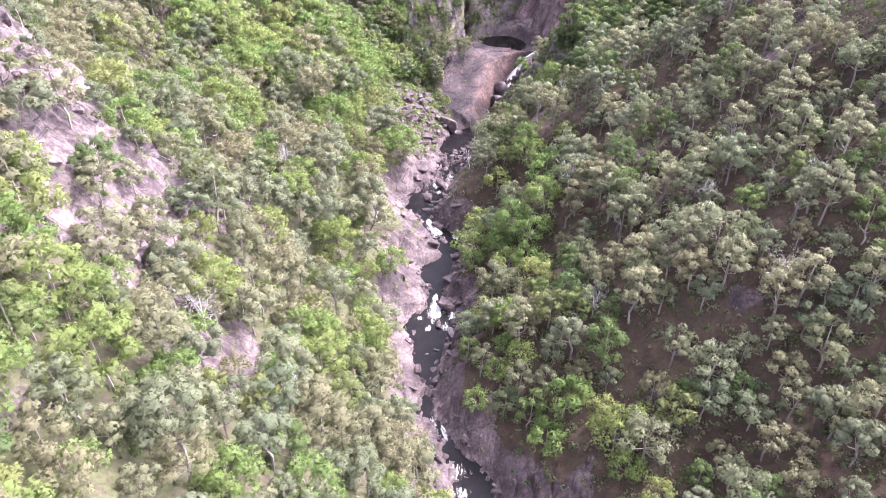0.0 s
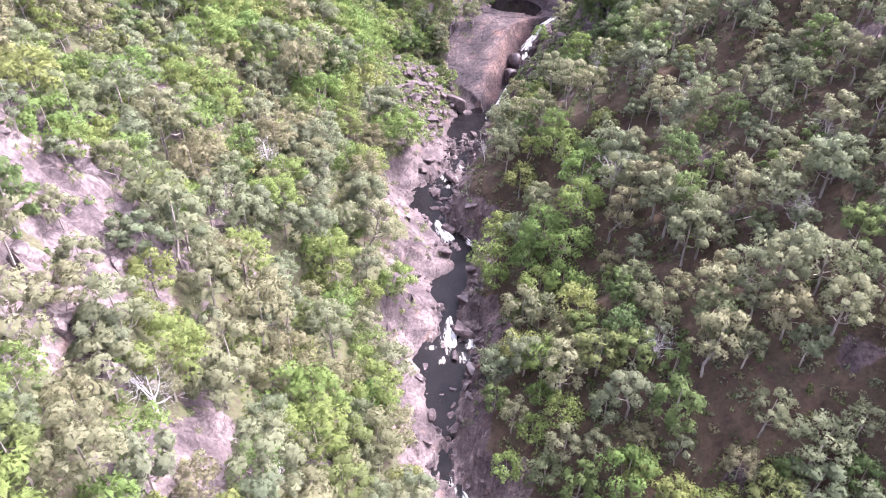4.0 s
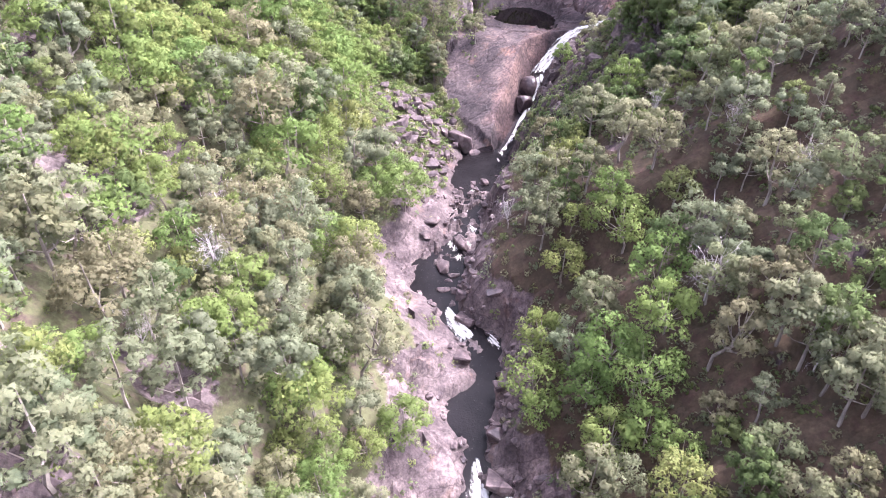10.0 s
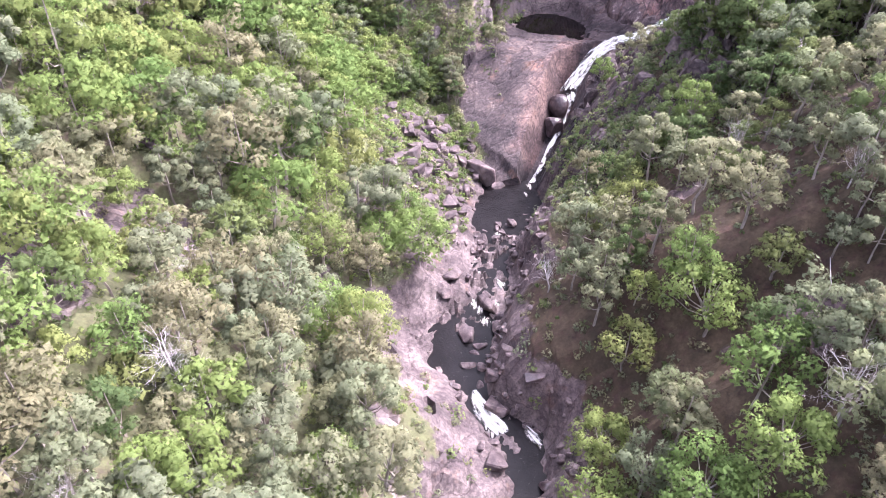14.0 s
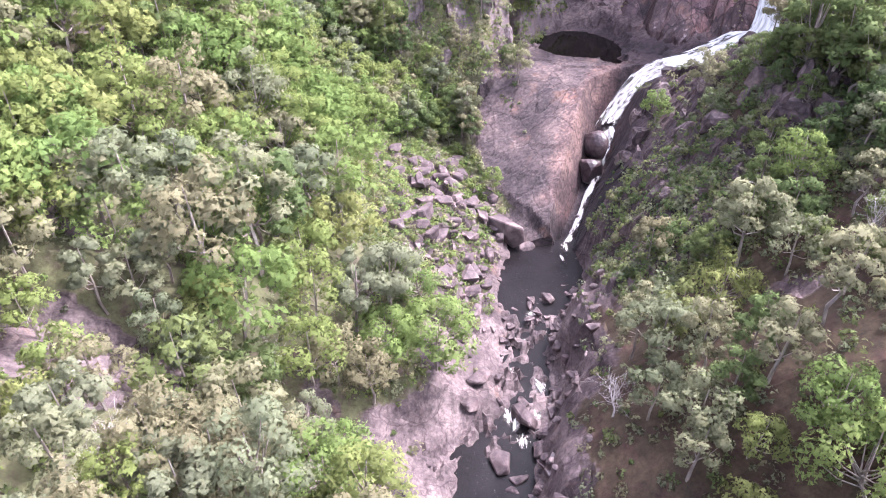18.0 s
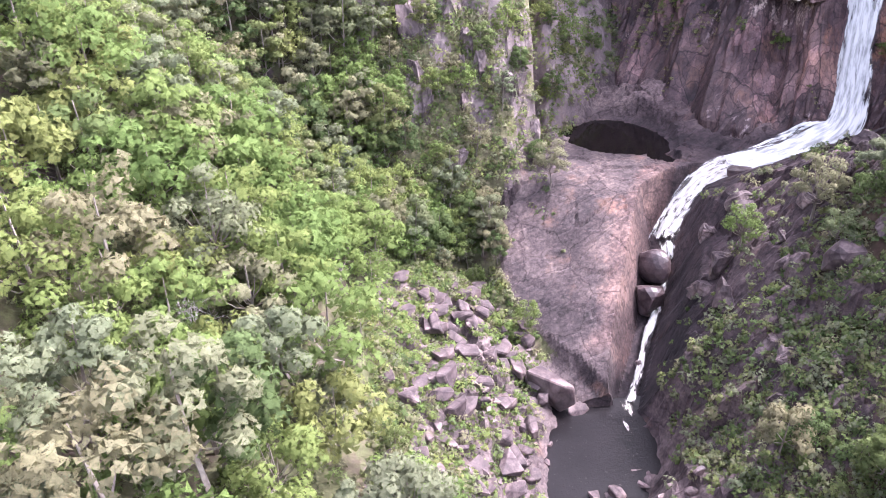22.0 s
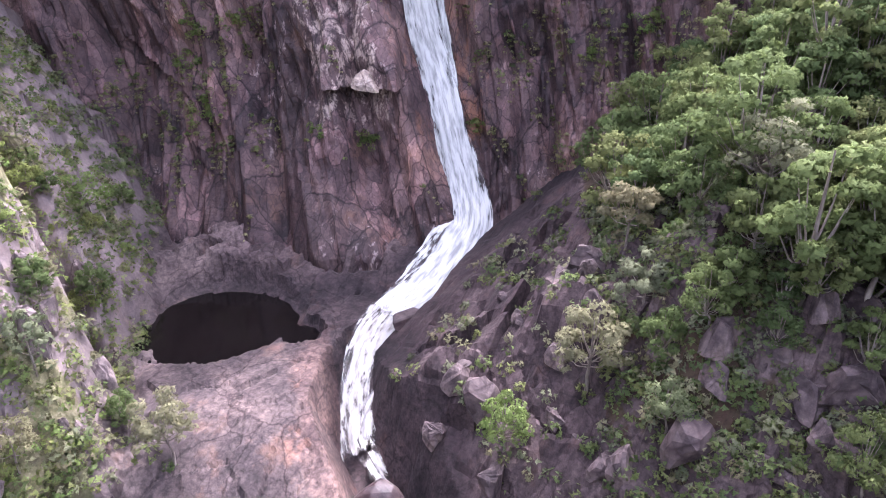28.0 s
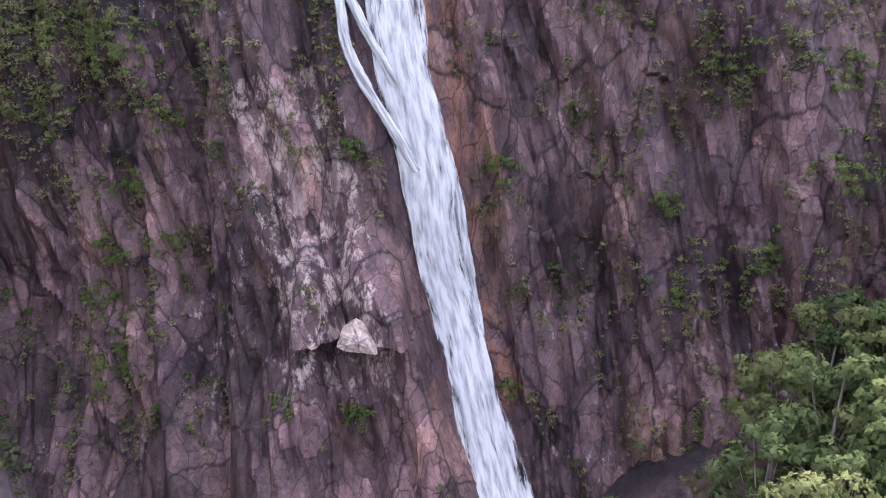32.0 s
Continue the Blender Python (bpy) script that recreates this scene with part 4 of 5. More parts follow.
for (x, y, p, q), z, rk, sl, cx0, hw0, dcz, g, kn in zip(spots, sz, srock, sslab, scx, shw, sdc, grove, kindn):
    off = abs(x - cx0) - hw0 if y < 256 or x > 28 else 99.0
    line_y = np.interp(x, [13, 25, 33, 43, 56, 68, 77], [229, 254, 262, 262.5, 265, 259, 246])
    basin = y > 222 and (dcz < (15 if 30 < x < 54 else 6) or (y > line_y and x > 9 and -0.8 * x + 0.6 * y < 158))
    inside = np.interp(y, LEFT_END_Y, LEFT_END_X) < x < np.interp(y, RIGHT_END_Y, RIGHT_END_X)
    if (x > 27 and y > 237 + 0.72 * (x - 43)) or (x > 66 and y > 247) or off < ((5.0 if y < 125 else 8.5 + 4 * q) if x < cx0 else 7 + 4 * q if 150 < y < 232 else 4.5) or (sl > 0.3 and y < 260) or basin or z > 95 or not inside:
        continue
    if any((x - c[1]) ** 2 + (y - c[2]) ** 2 < 14 for c in chosen[:len(TALL)]):
        continue
    is_right = x > cx0
    pile = ((x + 7) / 13) ** 2 + ((y - 228) / 23) ** 2
    talus = math.exp(-pile ** 3)
    if pile < 0.9 and q > 0.28:
        continue
    chance = (0.82 + 0.8 * g) if is_right else (1.2 + 0.3 * g)
    if is_right and y < 140 and off < 52:
        chance = max(chance, 0.86)
    if is_right and y > 205:
        chance *= 0.75 if x < 40 else 1.6
    if y > 250 and x < 28:
        chance *= 0.2 if (x > -13 and y > 264) or (x > -3 and y > 258) else 1.25
    chance *= (1 - (0.45 if y > 205 else 0.6) * rk) * (1 - 0.6 * talus)
    if p > chance:
        continue
    nw = y > 250 and x < 28
    if nw:
        kind = "dark" if q < 0.3 else ("gum" if q < 0.68 else "lime")
    # shade over the spur is put into its trees: mostly the dark-leaved kind
    elif is_right and y > 205 and x > 38:
        kind = "dark" if q < 0.93 else "gum"
    elif is_right and y > 196:
        kind = "dark" if q < 0.65 else ("gum" if q < 0.93 else "lime")
    elif is_right:
        low = off < 26 and y < 175
        kind = "gum" if q < (0.42 if low else 0.66) - kn else ("lime" if q < 0.72 and low else ("grey" if q < 0.86 else "dark"))
    else:
        kind = "lime" if q < 0.29 + 1.1 * kn + (0.28 if y > 195 else 0) else ("gum" if q < 0.8 else ("grey" if q < 0.91 else "dark"))
    scale = 0.72 + 0.58 * plan.random() ** 1.4
    if not is_right and y < 150:
        scale *= 0.96
    if not is_right and 190 < y < 250:
        if plan.random() < 0.1 and pile > 1.3:
            continue
        scale *= 1.16
    if is_right and y <= 205:
        scale *= 0.86
    if is_right and y > 205:
        scale *= 0.62 if x < 40 else 0.95
    if pile < 1.3:
        scale *= 0.42
    if nw:
        scale *= 0.78 if x < -16 or y < 262 else 0.5
    chosen.append((kind, x, y, z - 0.15, scale, plan.uniform(0, 6.283), plan.random()))

# the single trees: those of a stretch beside the creek, the slopes that the flight comes nearest to
def closeness(c):
    _, x, y, z, *_ = c
    if any(x == k[1] and y == k[2] for k in TALL):
        return -1
    if x > 33 and y > 206:
        return 4
    return abs(x - np.interp(y, [90, 170, 240], [-6, -14, 12])) * 0.8 + max(0, 150 - y) * 0.5 + max(0, y - 262) * 1.0


order = sorted(range(len(chosen)), key=lambda n: closeness(chosen[n]))
made = {}
single = set(order[:290])
for n in order[:290]:
    kind, x, y, z, scale, turn, tint = chosen[n]
    v = int(tint * 3.999)
    m = pose(x, y, z, 0, 0, math.degrees(turn)) @ Matrix.Scale(scale, 4)
    if (kind, v) in made:
        base_ob = made[kind, v]
        ob = copy_thing(base_ob, pose(x, y, z, 0, 0, math.degrees(turn)))
        ob.scale = (scale,) * 3
    else:
        ob = new(NAMES[kind])
        (tv, tf), (cv_, cf, cn_) = NEAR[kind][v]
        mesh_object("trunk", tv, tf, BARK, ob, smooth=True)
        mesh_object("crown", cv_, cf, KINDS[kind]["mat"], ob, normals=cn_)
        tagged(ob, KINDS[kind]["label"], CATS[kind], "trees of the gorge")
        ob.matrix_basis = m
        made[kind, v] = ob


def forest(name, items, label):
    """The rest of a slope's trees as one mass of real trees: trunks and crowns by kind."""
    by_mat = {}
    for kind, x, y, z, scale, turn, tint in items:
        wood, crown = FAR[kind][int(tint * 4.999)]
        c, s = math.cos(turn) * scale, math.sin(turn) * scale
        rot = np.array([[c, -s, 0], [s, c, 0], [0, 0, scale]])
        for key, piece in (("wood", wood), (kind, crown)):
            v, f, *soft = piece
            by_mat.setdefault(key, []).append((v @ rot.T + np.array([x, y, z]), f, tint, *[m @ rot.T / scale for m in soft]))
    holder = new(name)
    tagged(holder, label, "forest", kind="stuff")
    for key, parts in by_mat.items():
        v, f, *soft = joined([(p[0], p[1], *p[3:]) for p in parts])
        tint = np.concatenate([np.full(len(p[0]), p[2]) for p in parts])
        pt = mesh_object("trunks" if key == "wood" else "crowns", v, f, BARK if key == "wood" else KINDS[key]["mat"], holder, attrs={"tint": tint}, normals=soft[0] if soft else None)
        tagged(pt, kind="stuff")


rest = [c for n, c in enumerate(chosen) if n not in single]
forest("forest_left", [c for c in rest if c[1] < np.interp(c[2], CREEK_Y, CREEK_X)], "open eucalypt forest in many greens on the sunlit slope")
forest("forest_right", [c for c in rest if c[1] >= np.interp(c[2], CREEK_Y, CREEK_X)], "sparse olive gum forest on the steep shaded slope")


# ---- white water ----
def smooth_path(points, step=0.5):
    """A finer line through points of any width."""
    p = np.asarray(points, float)
    s = np.r_[0, np.cumsum(np.linalg.norm(np.diff(p[:, :3], axis=0), axis=1))]
    q = np.arange(0, s[-1], step)
    fine = np.stack([np.interp(q, s, p[:, k]) for k in range(p.shape[1])], 1)
    for _ in range(6):
        fine[1:-1] = (fine[:-2] + 2 * fine[1:-1] + fine[2:]) / 4
    return fine


def stream(name, points, parent, mat, facing, seed, bulge=0.5, label=""):
    """A tongue of white water along points (x, y, z, width): thick in the middle, ragged at its sides."""
    fine = smooth_path(points)
    n_across = 15
    a = np.linspace(-1, 1, n_across)
    t = np.gradient(fine[:, :3], axis=0)
    t /= np.linalg.norm(t, axis=1, keepdims=True)
    f = np.asarray(facing, float)
    side = np.cross(t, f)
    side /= np.linalg.norm(side, axis=1, keepdims=True)
    up = np.cross(side, t)
    ln = np.arange(len(fine)) * 0.5
    wid = fine[:, 3] / 2 * (1.12 + 0.3 * fbm(ln / 6, ln * 0 + seed, seed, 2))
    lump = fbm(a[None] * 4 + seed, ln[:, None] / 2.2, seed, 3) * 0.7
    v = fine[:, None, :3] + side[:, None] * (a * 1.0)[None, :, None] * wid[:, None, None] + up[:, None] * ((1 - a[None] ** 2) * bulge + lump * (1 - a[None] ** 2))[..., None]
    body = np.repeat((1.08 - np.abs(a) ** 2.2)[None], len(fine), 0)
    ends = np.minimum(np.minimum(ln, ln[-1] - ln) / 1.0, 1)[:, None]
    uv = np.stack([np.repeat((a * 0.5)[None], len(fine), 0) * (fine[:, 3:4] / 4), np.repeat(ln[:, None], n_across, 1)], -1)
    ob = mesh_object(name, v.reshape(-1, 3), grid_faces(len(fine), n_across), mat, parent, smooth=True, attrs={"body": body * (0.4 + 0.6 * ends)}, uvs=uv.reshape(-1, 2))
    if label:
        tagged(ob, label)
    return ob


def fall_points(shift, zs, width, out):
    pts = []
    for z in zs:
        u = float(np.interp(z, FALL_Z, FALL_U)) + shift(z)
        p, n, _ = cliff_frame(np.array([u]))
        q = p[0] + n[0] * (float(cliff_lean(z)) - out)
        pts.append((q[0], q[1], z, width(z)))
    return pts


waterfall = tagged(new("waterfall"), "tall white waterfall sliding down a dark cliff into a granite gorge", "waterfall")
RUNOUT = [(56.5, 265.6, 35.2, 6.4), (53, 264.7, 33.8, 6.8), (49, 263.7, 32.5, 6.6), (45, 263.0, 31.5, 5.6), (41, 262.8, 30.8, 5.2), (38, 262.6, 30.3, 4.8)]
stream("main_fall", fall_points(lambda z: 0, np.arange(98, 38, -3.0), lambda z: np.interp(z, [38, 42, 48, 60, 72, 85], [5.6, 5.0, 4.3, 3.9, 4.4, 4.8]), 0.25) + [(58.2, 267.0, 36.9, 6.0)] + RUNOUT, waterfall, FALL, (-0.6, -0.5, 0.6), 3, 0.55)
stream("side_thread", fall_points(lambda z: np.interp(z, [48, 62, 76], [1.4, 3.1, 1.6]), np.arange(78, 47, -2.5), lambda z: 1.1, 0.3), waterfall, FALL, (-0.75, -0.6, 0.3), 5, 0.3)
stream("side_thread", fall_points(lambda z: -np.interp(z, [68, 70, 74.5, 79, 84, 96], [0.8, 1.6, 3.5, 5.4, 5.5, 5.0]), np.arange(96, 67, -2.0), lambda z: 1.0, 0.35), waterfall, FALL, (-0.75, -0.6, 0.3), 8, 0.3)
stream("side_thread", fall_points(lambda z: -np.interp(z, [74, 76, 78, 81, 84, 96], [0.4, 1.0, 1.9, 3.3, 4.6, 4.8]), np.arange(96, 73, -2.0), lambda z: 0.9, 0.4), waterfall, FALL, (-0.75, -0.6, 0.3), 9, 0.3)
stream("cascade", [(39.5, 263.2, 30.8, 4.2), (36, 262.8, 30.0, 5.6), (33, 261.8, 28.5, 6.2), (30.5, 260.2, 26.7, 5.0), (28, 258, 24.9, 3.8), (26, 255.8, 23.7, 3.4), (25, 253.8, 23.1, 3.6)], waterfall, CASCADE, (-0.45, -0.5, 0.75), 11, 0.5)
stream("cascade", [(41, 260.6, 31.0, 1.8), (38, 258.9, 30.0, 1.8), (35.5, 258.6, 28.6, 2.2), (32, 257.8, 26.6, 2.2), (29, 256.8, 25.2, 2.2), (26.5, 254.6, 23.6, 2.0)], waterfall, CASCADE, (-0.45, -0.5, 0.75), 12, 0.4)
stream("chute_stream", [(26, 254, 23.0, 2.4), (25.0, 250.5, 21.8, 1.5), (23.9, 247.6, 20.4, 1.0), (21.8, 243.6, 18.9, 1.1), (19.4, 240, 17.3, 1.4), (17.8, 237.2, 16.2, 0.9), (16.2, 234, 15.3, 1.3), (14.6, 231, 14.8, 1.0), (13.2, 228.6, 14.55, 1.5)], waterfall, CASCADE, (-0.3, -0.5, 0.8), 14, 0.35)


def foam_patch(x, y, lx, ly, turn, seed):
    """A broken patch of foam that follows the water's level."""
    n, rings = 28, 5
    a = np.linspace(0, 2 * np.pi, n, endpoint=False)
    r = np.linspace(0.05, 1, rings)
    rr, aa = np.meshgrid(r, a, indexing="ij")
    jag = 1 + 0.5 * fbm(np.cos(aa) * 2 + seed, np.sin(aa) * 2, seed, 3)
    px, py = rr * np.cos(aa) * lx * jag, rr * np.sin(aa) * ly * jag
    c, s = math.cos(turn), math.sin(turn)
    gx, gy = x + c * px - s * py, y + s * px + c * py
    gz = np.interp(gy, CREEK_Y, CREEK_Z) + 0.14 + 0.25 * (0.5 + fbm(gx, gy, seed, 2)) * (1 - rr)
    f = []
    for k in range(rings - 1):
        for q in range(n):
            f.append((k * n + q, k * n + (q + 1) % n, (k + 1) * n + (q + 1) % n, (k + 1) * n + q))
    ob = mesh_object("foam_patch", np.stack([gx, gy, gz], -1).reshape(-1, 3), f, FOAM, smooth=True, attrs={"body": 1.1 - rr ** 1.5}, uvs=np.stack([gx, gy], -1).reshape(-1, 2))
    return tagged(ob, "patch of white foam on the brown creek rapids", "foam", "rapids of the creek", kind="structure")


FOAM_SPOTS = [(-1.6, 135, 1.6, 2.6, 0.1), (-0.4, 137.5, 1.2, 2.2, 0.3), (1.6, 131.5, 1.6, 1.9, 0), (4.4, 134.6, 1.0, 1.5, 0), (-4.8, 134.0, 1.3, 0.7, 0), (-2.6, 130.5, 1.2, 1.6, 0), (-3.6, 112, 1.0, 2.6, 0), (-1.0, 102, 1.0, 3, 0.1), (3, 91, 2.4, 2.6, 0.2), (-2.8, 172.4, 1.2, 2.6, 0.25), (-1.4, 168.6, 1.5, 2.4, 0.2), (4.2, 165.8, 0.8, 2.0, 0.5), (-1.8, 193.5, 0.7, 2.2, 0.2), (-0.1, 189.6, 1.0, 1.5, 0.5), (2.2, 193.3, 0.8, 1.3, 0.2), (3.4, 198.0, 1.0, 1.2, 0), (-0.4, 200.5, 0.7, 1.6, 0), (2.4, 206, 0.8, 2.0, 0), (13.1, 227.8, 0.8, 2.0, 0.15), (11.8, 225, 0.4, 1.6, 0.2), (4.5, 86, 1.5, 2, 0), (4.6, 211.5, 1.2, 1.8, 0.3)]
for n, (x, y, lx, ly, turn) in enumerate(FOAM_SPOTS):
    foam_patch(x, y, lx, ly, turn, n + 1)


# the tongues of the rapids
for n, tongue in enumerate(([(-3.7, 175, 12.95, 1.6), (-2.9, 172, 12.85, 2.2), (-1.2, 169.3, 12.6, 2.8), (0.4, 166.8, 12.4, 3.0)], [(3.4, 168.2, 12.5, 0.9), (4.6, 166.3, 12.35, 1.3), (5.6, 164.6, 12.3, 1.2)],
                            [(-1.0, 142.6, 11.3, 1.2), (-1.1, 139.5, 11.2, 1.8), (-0.6, 136.6, 11.0, 3.0), (-1.0, 133.6, 10.6, 4.2)], [(3.2, 138, 11.2, 1.0), (3.6, 135.5, 10.9, 2.0), (3.0, 133, 10.5, 2.2)],
                            [(-0.6, 193.7, 13.8, 0.8), (-1.2, 190.5, 13.5, 1.1)], [(2.6, 199.2, 14.1, 0.8), (3.8, 196.2, 13.95, 1.4)], [(0.4, 102, 8.5, 1.0), (2.2, 97.5, 8.3, 1.2)])):
    tagged(stream("rapid", tongue, None, CASCADE, (0, -0.3, 1), 20 + n, 0.3), "white rapids tumbling between granite boulders", "rapids", "rapids of the creek", kind="structure")


# ---- boulders ----
def boulder_mesh(seed, cuts=13, rounder=0.0):
    """A block broken along flat joints, with worn edges."""
    rng = np.random.default_rng(seed)
    bm = bmesh.new()
    if not rounder:
        p = rng.uniform(-1, 1, size=(15, 3))
        p = p / np.abs(p).max(axis=1, keepdims=True) ** 0.5 * rng.uniform(0.66, 0.92, (15, 1)) * np.array([1.0, rng.uniform(0.65, 0.95), rng.uniform(0.5, 0.8)])
        for q in p:
            bm.verts.new(q)
        out = bmesh.ops.convex_hull(bm, input=bm.verts[:])
        bmesh.ops.delete(bm, geom=list({g for g in out["geom_interior"] if isinstance(g, bmesh.types.BMVert)}), context="VERTS")
        bmesh.ops.dissolve_limit(bm, angle_limit=radians(14), verts=bm.verts[:], edges=bm.edges[:])
        bmesh.ops.bevel(bm, geom=bm.edges[:], offset=0.075, segments=1, affect="EDGES", clamp_overlap=True)
        bmesh.ops.triangulate(bm, faces=bm.faces[:])
        bm.verts.index_update()
        v = np.array([p.co[:] for p in bm.verts])
        f = np.array([[p.index for p in q.verts] for q in bm.faces])
        bm.free()
        return v, f
    bmesh.ops.create_icosphere(bm, subdivisions=3 if rounder else 2, radius=1.0)
    v = np.array([p.co[:] for p in bm.verts])
    f = np.array([[p.index for p in q.verts] for q in bm.faces])
    bm.free()
    for _ in range(cuts):
        n = rng.normal(size=3)
        n /= np.linalg.norm(n)
        d = rng.uniform(0.42, 0.78) + rounder
        over = np.maximum(v @ n - d, 0)
        v = v - over[:, None] * n * 0.93
    v = v * np.array([1.0, rng.uniform(0.7, 1.0), rng.uniform(0.6, 0.85)])
    v = v + (0.004 if rounder else 0.012) * rng.normal(size=v.shape)
    return v, f


def crag_mesh(seed):
    """An angular mass of granite, split by an upright joint, steep-sided with a broken top."""
    rng = np.random.default_rng(seed)
    bm = bmesh.new()
    p = rng.uniform(-1, 1, size=(22, 3))
    p = p / np.maximum(np.abs(p).max(axis=1, keepdims=True), 0.35) * rng.uniform(0.72, 1.0, (22, 3))
    p[:, :2] *= np.where(p[:, 2:] > 0, 0.72, 1.1)
    for q in p * np.array([1.0, 0.8, 0.95]):
        bm.verts.new(q)
    out = bmesh.ops.convex_hull(bm, input=bm.verts[:])
    bmesh.ops.delete(bm, geom=list({g for g in out["geom_interior"] if isinstance(g, bmesh.types.BMVert)}), context="VERTS")
    bmesh.ops.subdivide_edges(bm, edges=bm.edges[:], cuts=2, use_grid_fill=True)
    bmesh.ops.triangulate(bm, faces=bm.faces[:])
    bm.verts.index_update()
    v = np.array([p.co[:] for p in bm.verts])
    f = np.array([[p.index for p in q.verts] for q in bm.faces])
    bm.free()
    r = 1 + 0.5 * blocks(v[:, 0] * 1.6 + v[:, 1] * 1.3 + seed, v[:, 2] * 1.0 + seed, seed % 50, 0.3, 1.2)
    v = v * r[:, None] + 0.02 * rng.normal(size=v.shape)
    return v, f


CRAGS = [crag_mesh(300 + s) for s in range(6)]
ROCKS = [boulder_mesh(s) for s in range(8)] + [boulder_mesh(40 + s, 9, 0.16) for s in range(2)]
rock_meshes, rubble = {}, []


def boulder(x, y, size, seed, wet=False, z=None, stretch=(1, 1, 1), turn=None, name="boulder", label="", sink=0.35, tip=(0, 0), look_of=None):
    rng = np.random.default_rng(seed)
    v = seed if seed in (8, 9) and wet else seed % 8
    if z is None:
        z = max(ground_z(x, y), float(np.interp(y, CREEK_Y, CREEK_Z)) - 0.5 if abs(x - np.interp(y, CREEK_Y, CREEK_X)) < 7 and y < 229 else -99)
        z = z + size * stretch[2] * (0.62 - sink)
    at = pose(x, y, z, tip[0] + rng.uniform(-14, 14), tip[1] + rng.uniform(-14, 14), rng.uniform(0, 360) if turn is None else turn)
    if size < 0.95 and name == "boulder" and not wet:
        m = np.array(at.to_3x3()) * size * np.asarray(stretch)
        rubble.append((ROCKS[v][0] @ m.T + np.array(at.translation), ROCKS[v][1]))
        return None
    craggy = name in ("crag", "outcrop")
    key = (v, wet, look_of, craggy)
    shape = CRAGS[seed % 6] if craggy else ROCKS[v]
    if key not in rock_meshes:
        ob = mesh_object(name, shape[0], shape[1], look_of or (WET if wet else BOULDER))
        rock_meshes[key] = ob.data
    else:
        ob = new(name, rock_meshes[key])
    ob.matrix_basis = at
    ob.scale = (size * stretch[0], size * stretch[1], size * stretch[2])
    return tagged(ob, label or ("dark wet granite boulder lying in the stream" if wet else "pinkish grey granite boulder with broken faces"), "boulder", "boulders of the creek")


brng = np.random.default_rng(21)
seed = 0
# rock fall below the slab
boulder(3.3, 230.4, 3.7, 3, z=17.0, stretch=(1.1, 1.05, 1.75), turn=-25, label="huge flat-topped granite block overhanging the lower pool")
for x, y, s in ((-2.4, 236.5, 3.0), (-6.2, 238.5, 3.2), (-0.6, 233.2, 2.2), (-9.0, 235, 2.4), (-4.5, 233, 1.9), (0.8, 231, 2.0), (-3.4, 244.5, 1.9), (-12, 243, 2.2), (-15.5, 246, 1.9), (-17.5, 213, 2.1), (6.5, 228.3, 1.9), (-7.5, 242, 2.0)):
    seed += 1
    boulder(x, y, s, seed)
for _ in range(210):
    seed += 1
    r, w = brng.random() ** 0.6, brng.uniform(0, 6.283)
    x, y = -7 + 11.5 * r * math.cos(w), 227 + 23 * r * math.sin(w)
    if x > np.interp(y, [205, 214, 222, 228, 236, 248], [-3, 0, 2, 4, 5.5, 1]):
        continue
    boulder(x, y, 0.55 + 1.7 * brng.random() ** 1.8, seed)
# blocks lodged in the chute
boulder(22.4, 248.4, 3.3, 8, True, z=22.6, stretch=(1, 1, 1.15), label="great rounded wet boulder lodged in the chute")
boulder(20.5, 244.2, 2.8, 9, True, z=19.7, stretch=(1, 1, 1.15), label="rounded dark boulder wedged below another in the chute")
boulder(16.6, 235.2, 0.9, 5, True, z=15.6)
boulder(38.8, 260.4, 2.6, 4, True, z=30.9, stretch=(1.3, 0.85, 0.6), turn=20, label="dark wet rock splitting the cascade in two")
# boulders in and beside the creek
for x, y, s, wet in ((-3.9, 186.2, 2.4, False), (-1.6, 184.3, 1.6, False), (-3.8, 180.1, 1.7, False), (-1.8, 179.2, 1.3, False), (0.3, 179.1, 1.4, False), (-0.4, 175.1, 1.8, False), (-2.4, 176, 1.2, False), (-0.2, 171.3, 2.4, False), (-1.2, 161.6, 2.8, False), (4.6, 154.5, 2.3, True), (-5.1, 198, 2.6, False), (0.7, 195.6, 1.6, False), (4.6, 171, 2.2, True), (0.1, 192.8, 2.7, False), (2.6, 144.7, 2.5, True), (2.1, 137.3, 2.9, False), (2.8, 125.5, 2.1, True), (2.2, 122.9, 1.8, True), (-4.7, 117.3, 1.8, False), (5.1, 158.3, 2.0, True), (-5.8, 129.5, 1.2, False), (0.2, 131.8, 1.6, True), (7.5, 215.1, 1.5, False), (5.1, 214.9, 1.1, False), (1.2, 187.5, 1.4, False), (-2.6, 182.6, 1.2, False), (1.6, 176.5, 1.5, False), (-6.6, 194, 2.2, False)):
    seed += 1
    boulder(x, y, s, seed, wet)
for _ in range(105):
    seed += 1
    y = brng.uniform(84, 216)
    c, hw0 = np.interp(y, CREEK_Y, CREEK_X), np.interp(y, CREEK_Y, HALF_W)
    side = 1 if brng.random() < 0.62 else -1
    pool_gap = 172 < y < 184 and side < 0
    x = c + side * (hw0 + abs(brng.normal(0.3, 1.6 if not pool_gap else 0.5)))
    if 200 < y or 108 < y < 124:
        x = c + brng.normal(0, 3.0)
    boulder(x, y, brng.uniform(0.45, 1.25), seed, brng.random() < 0.25)
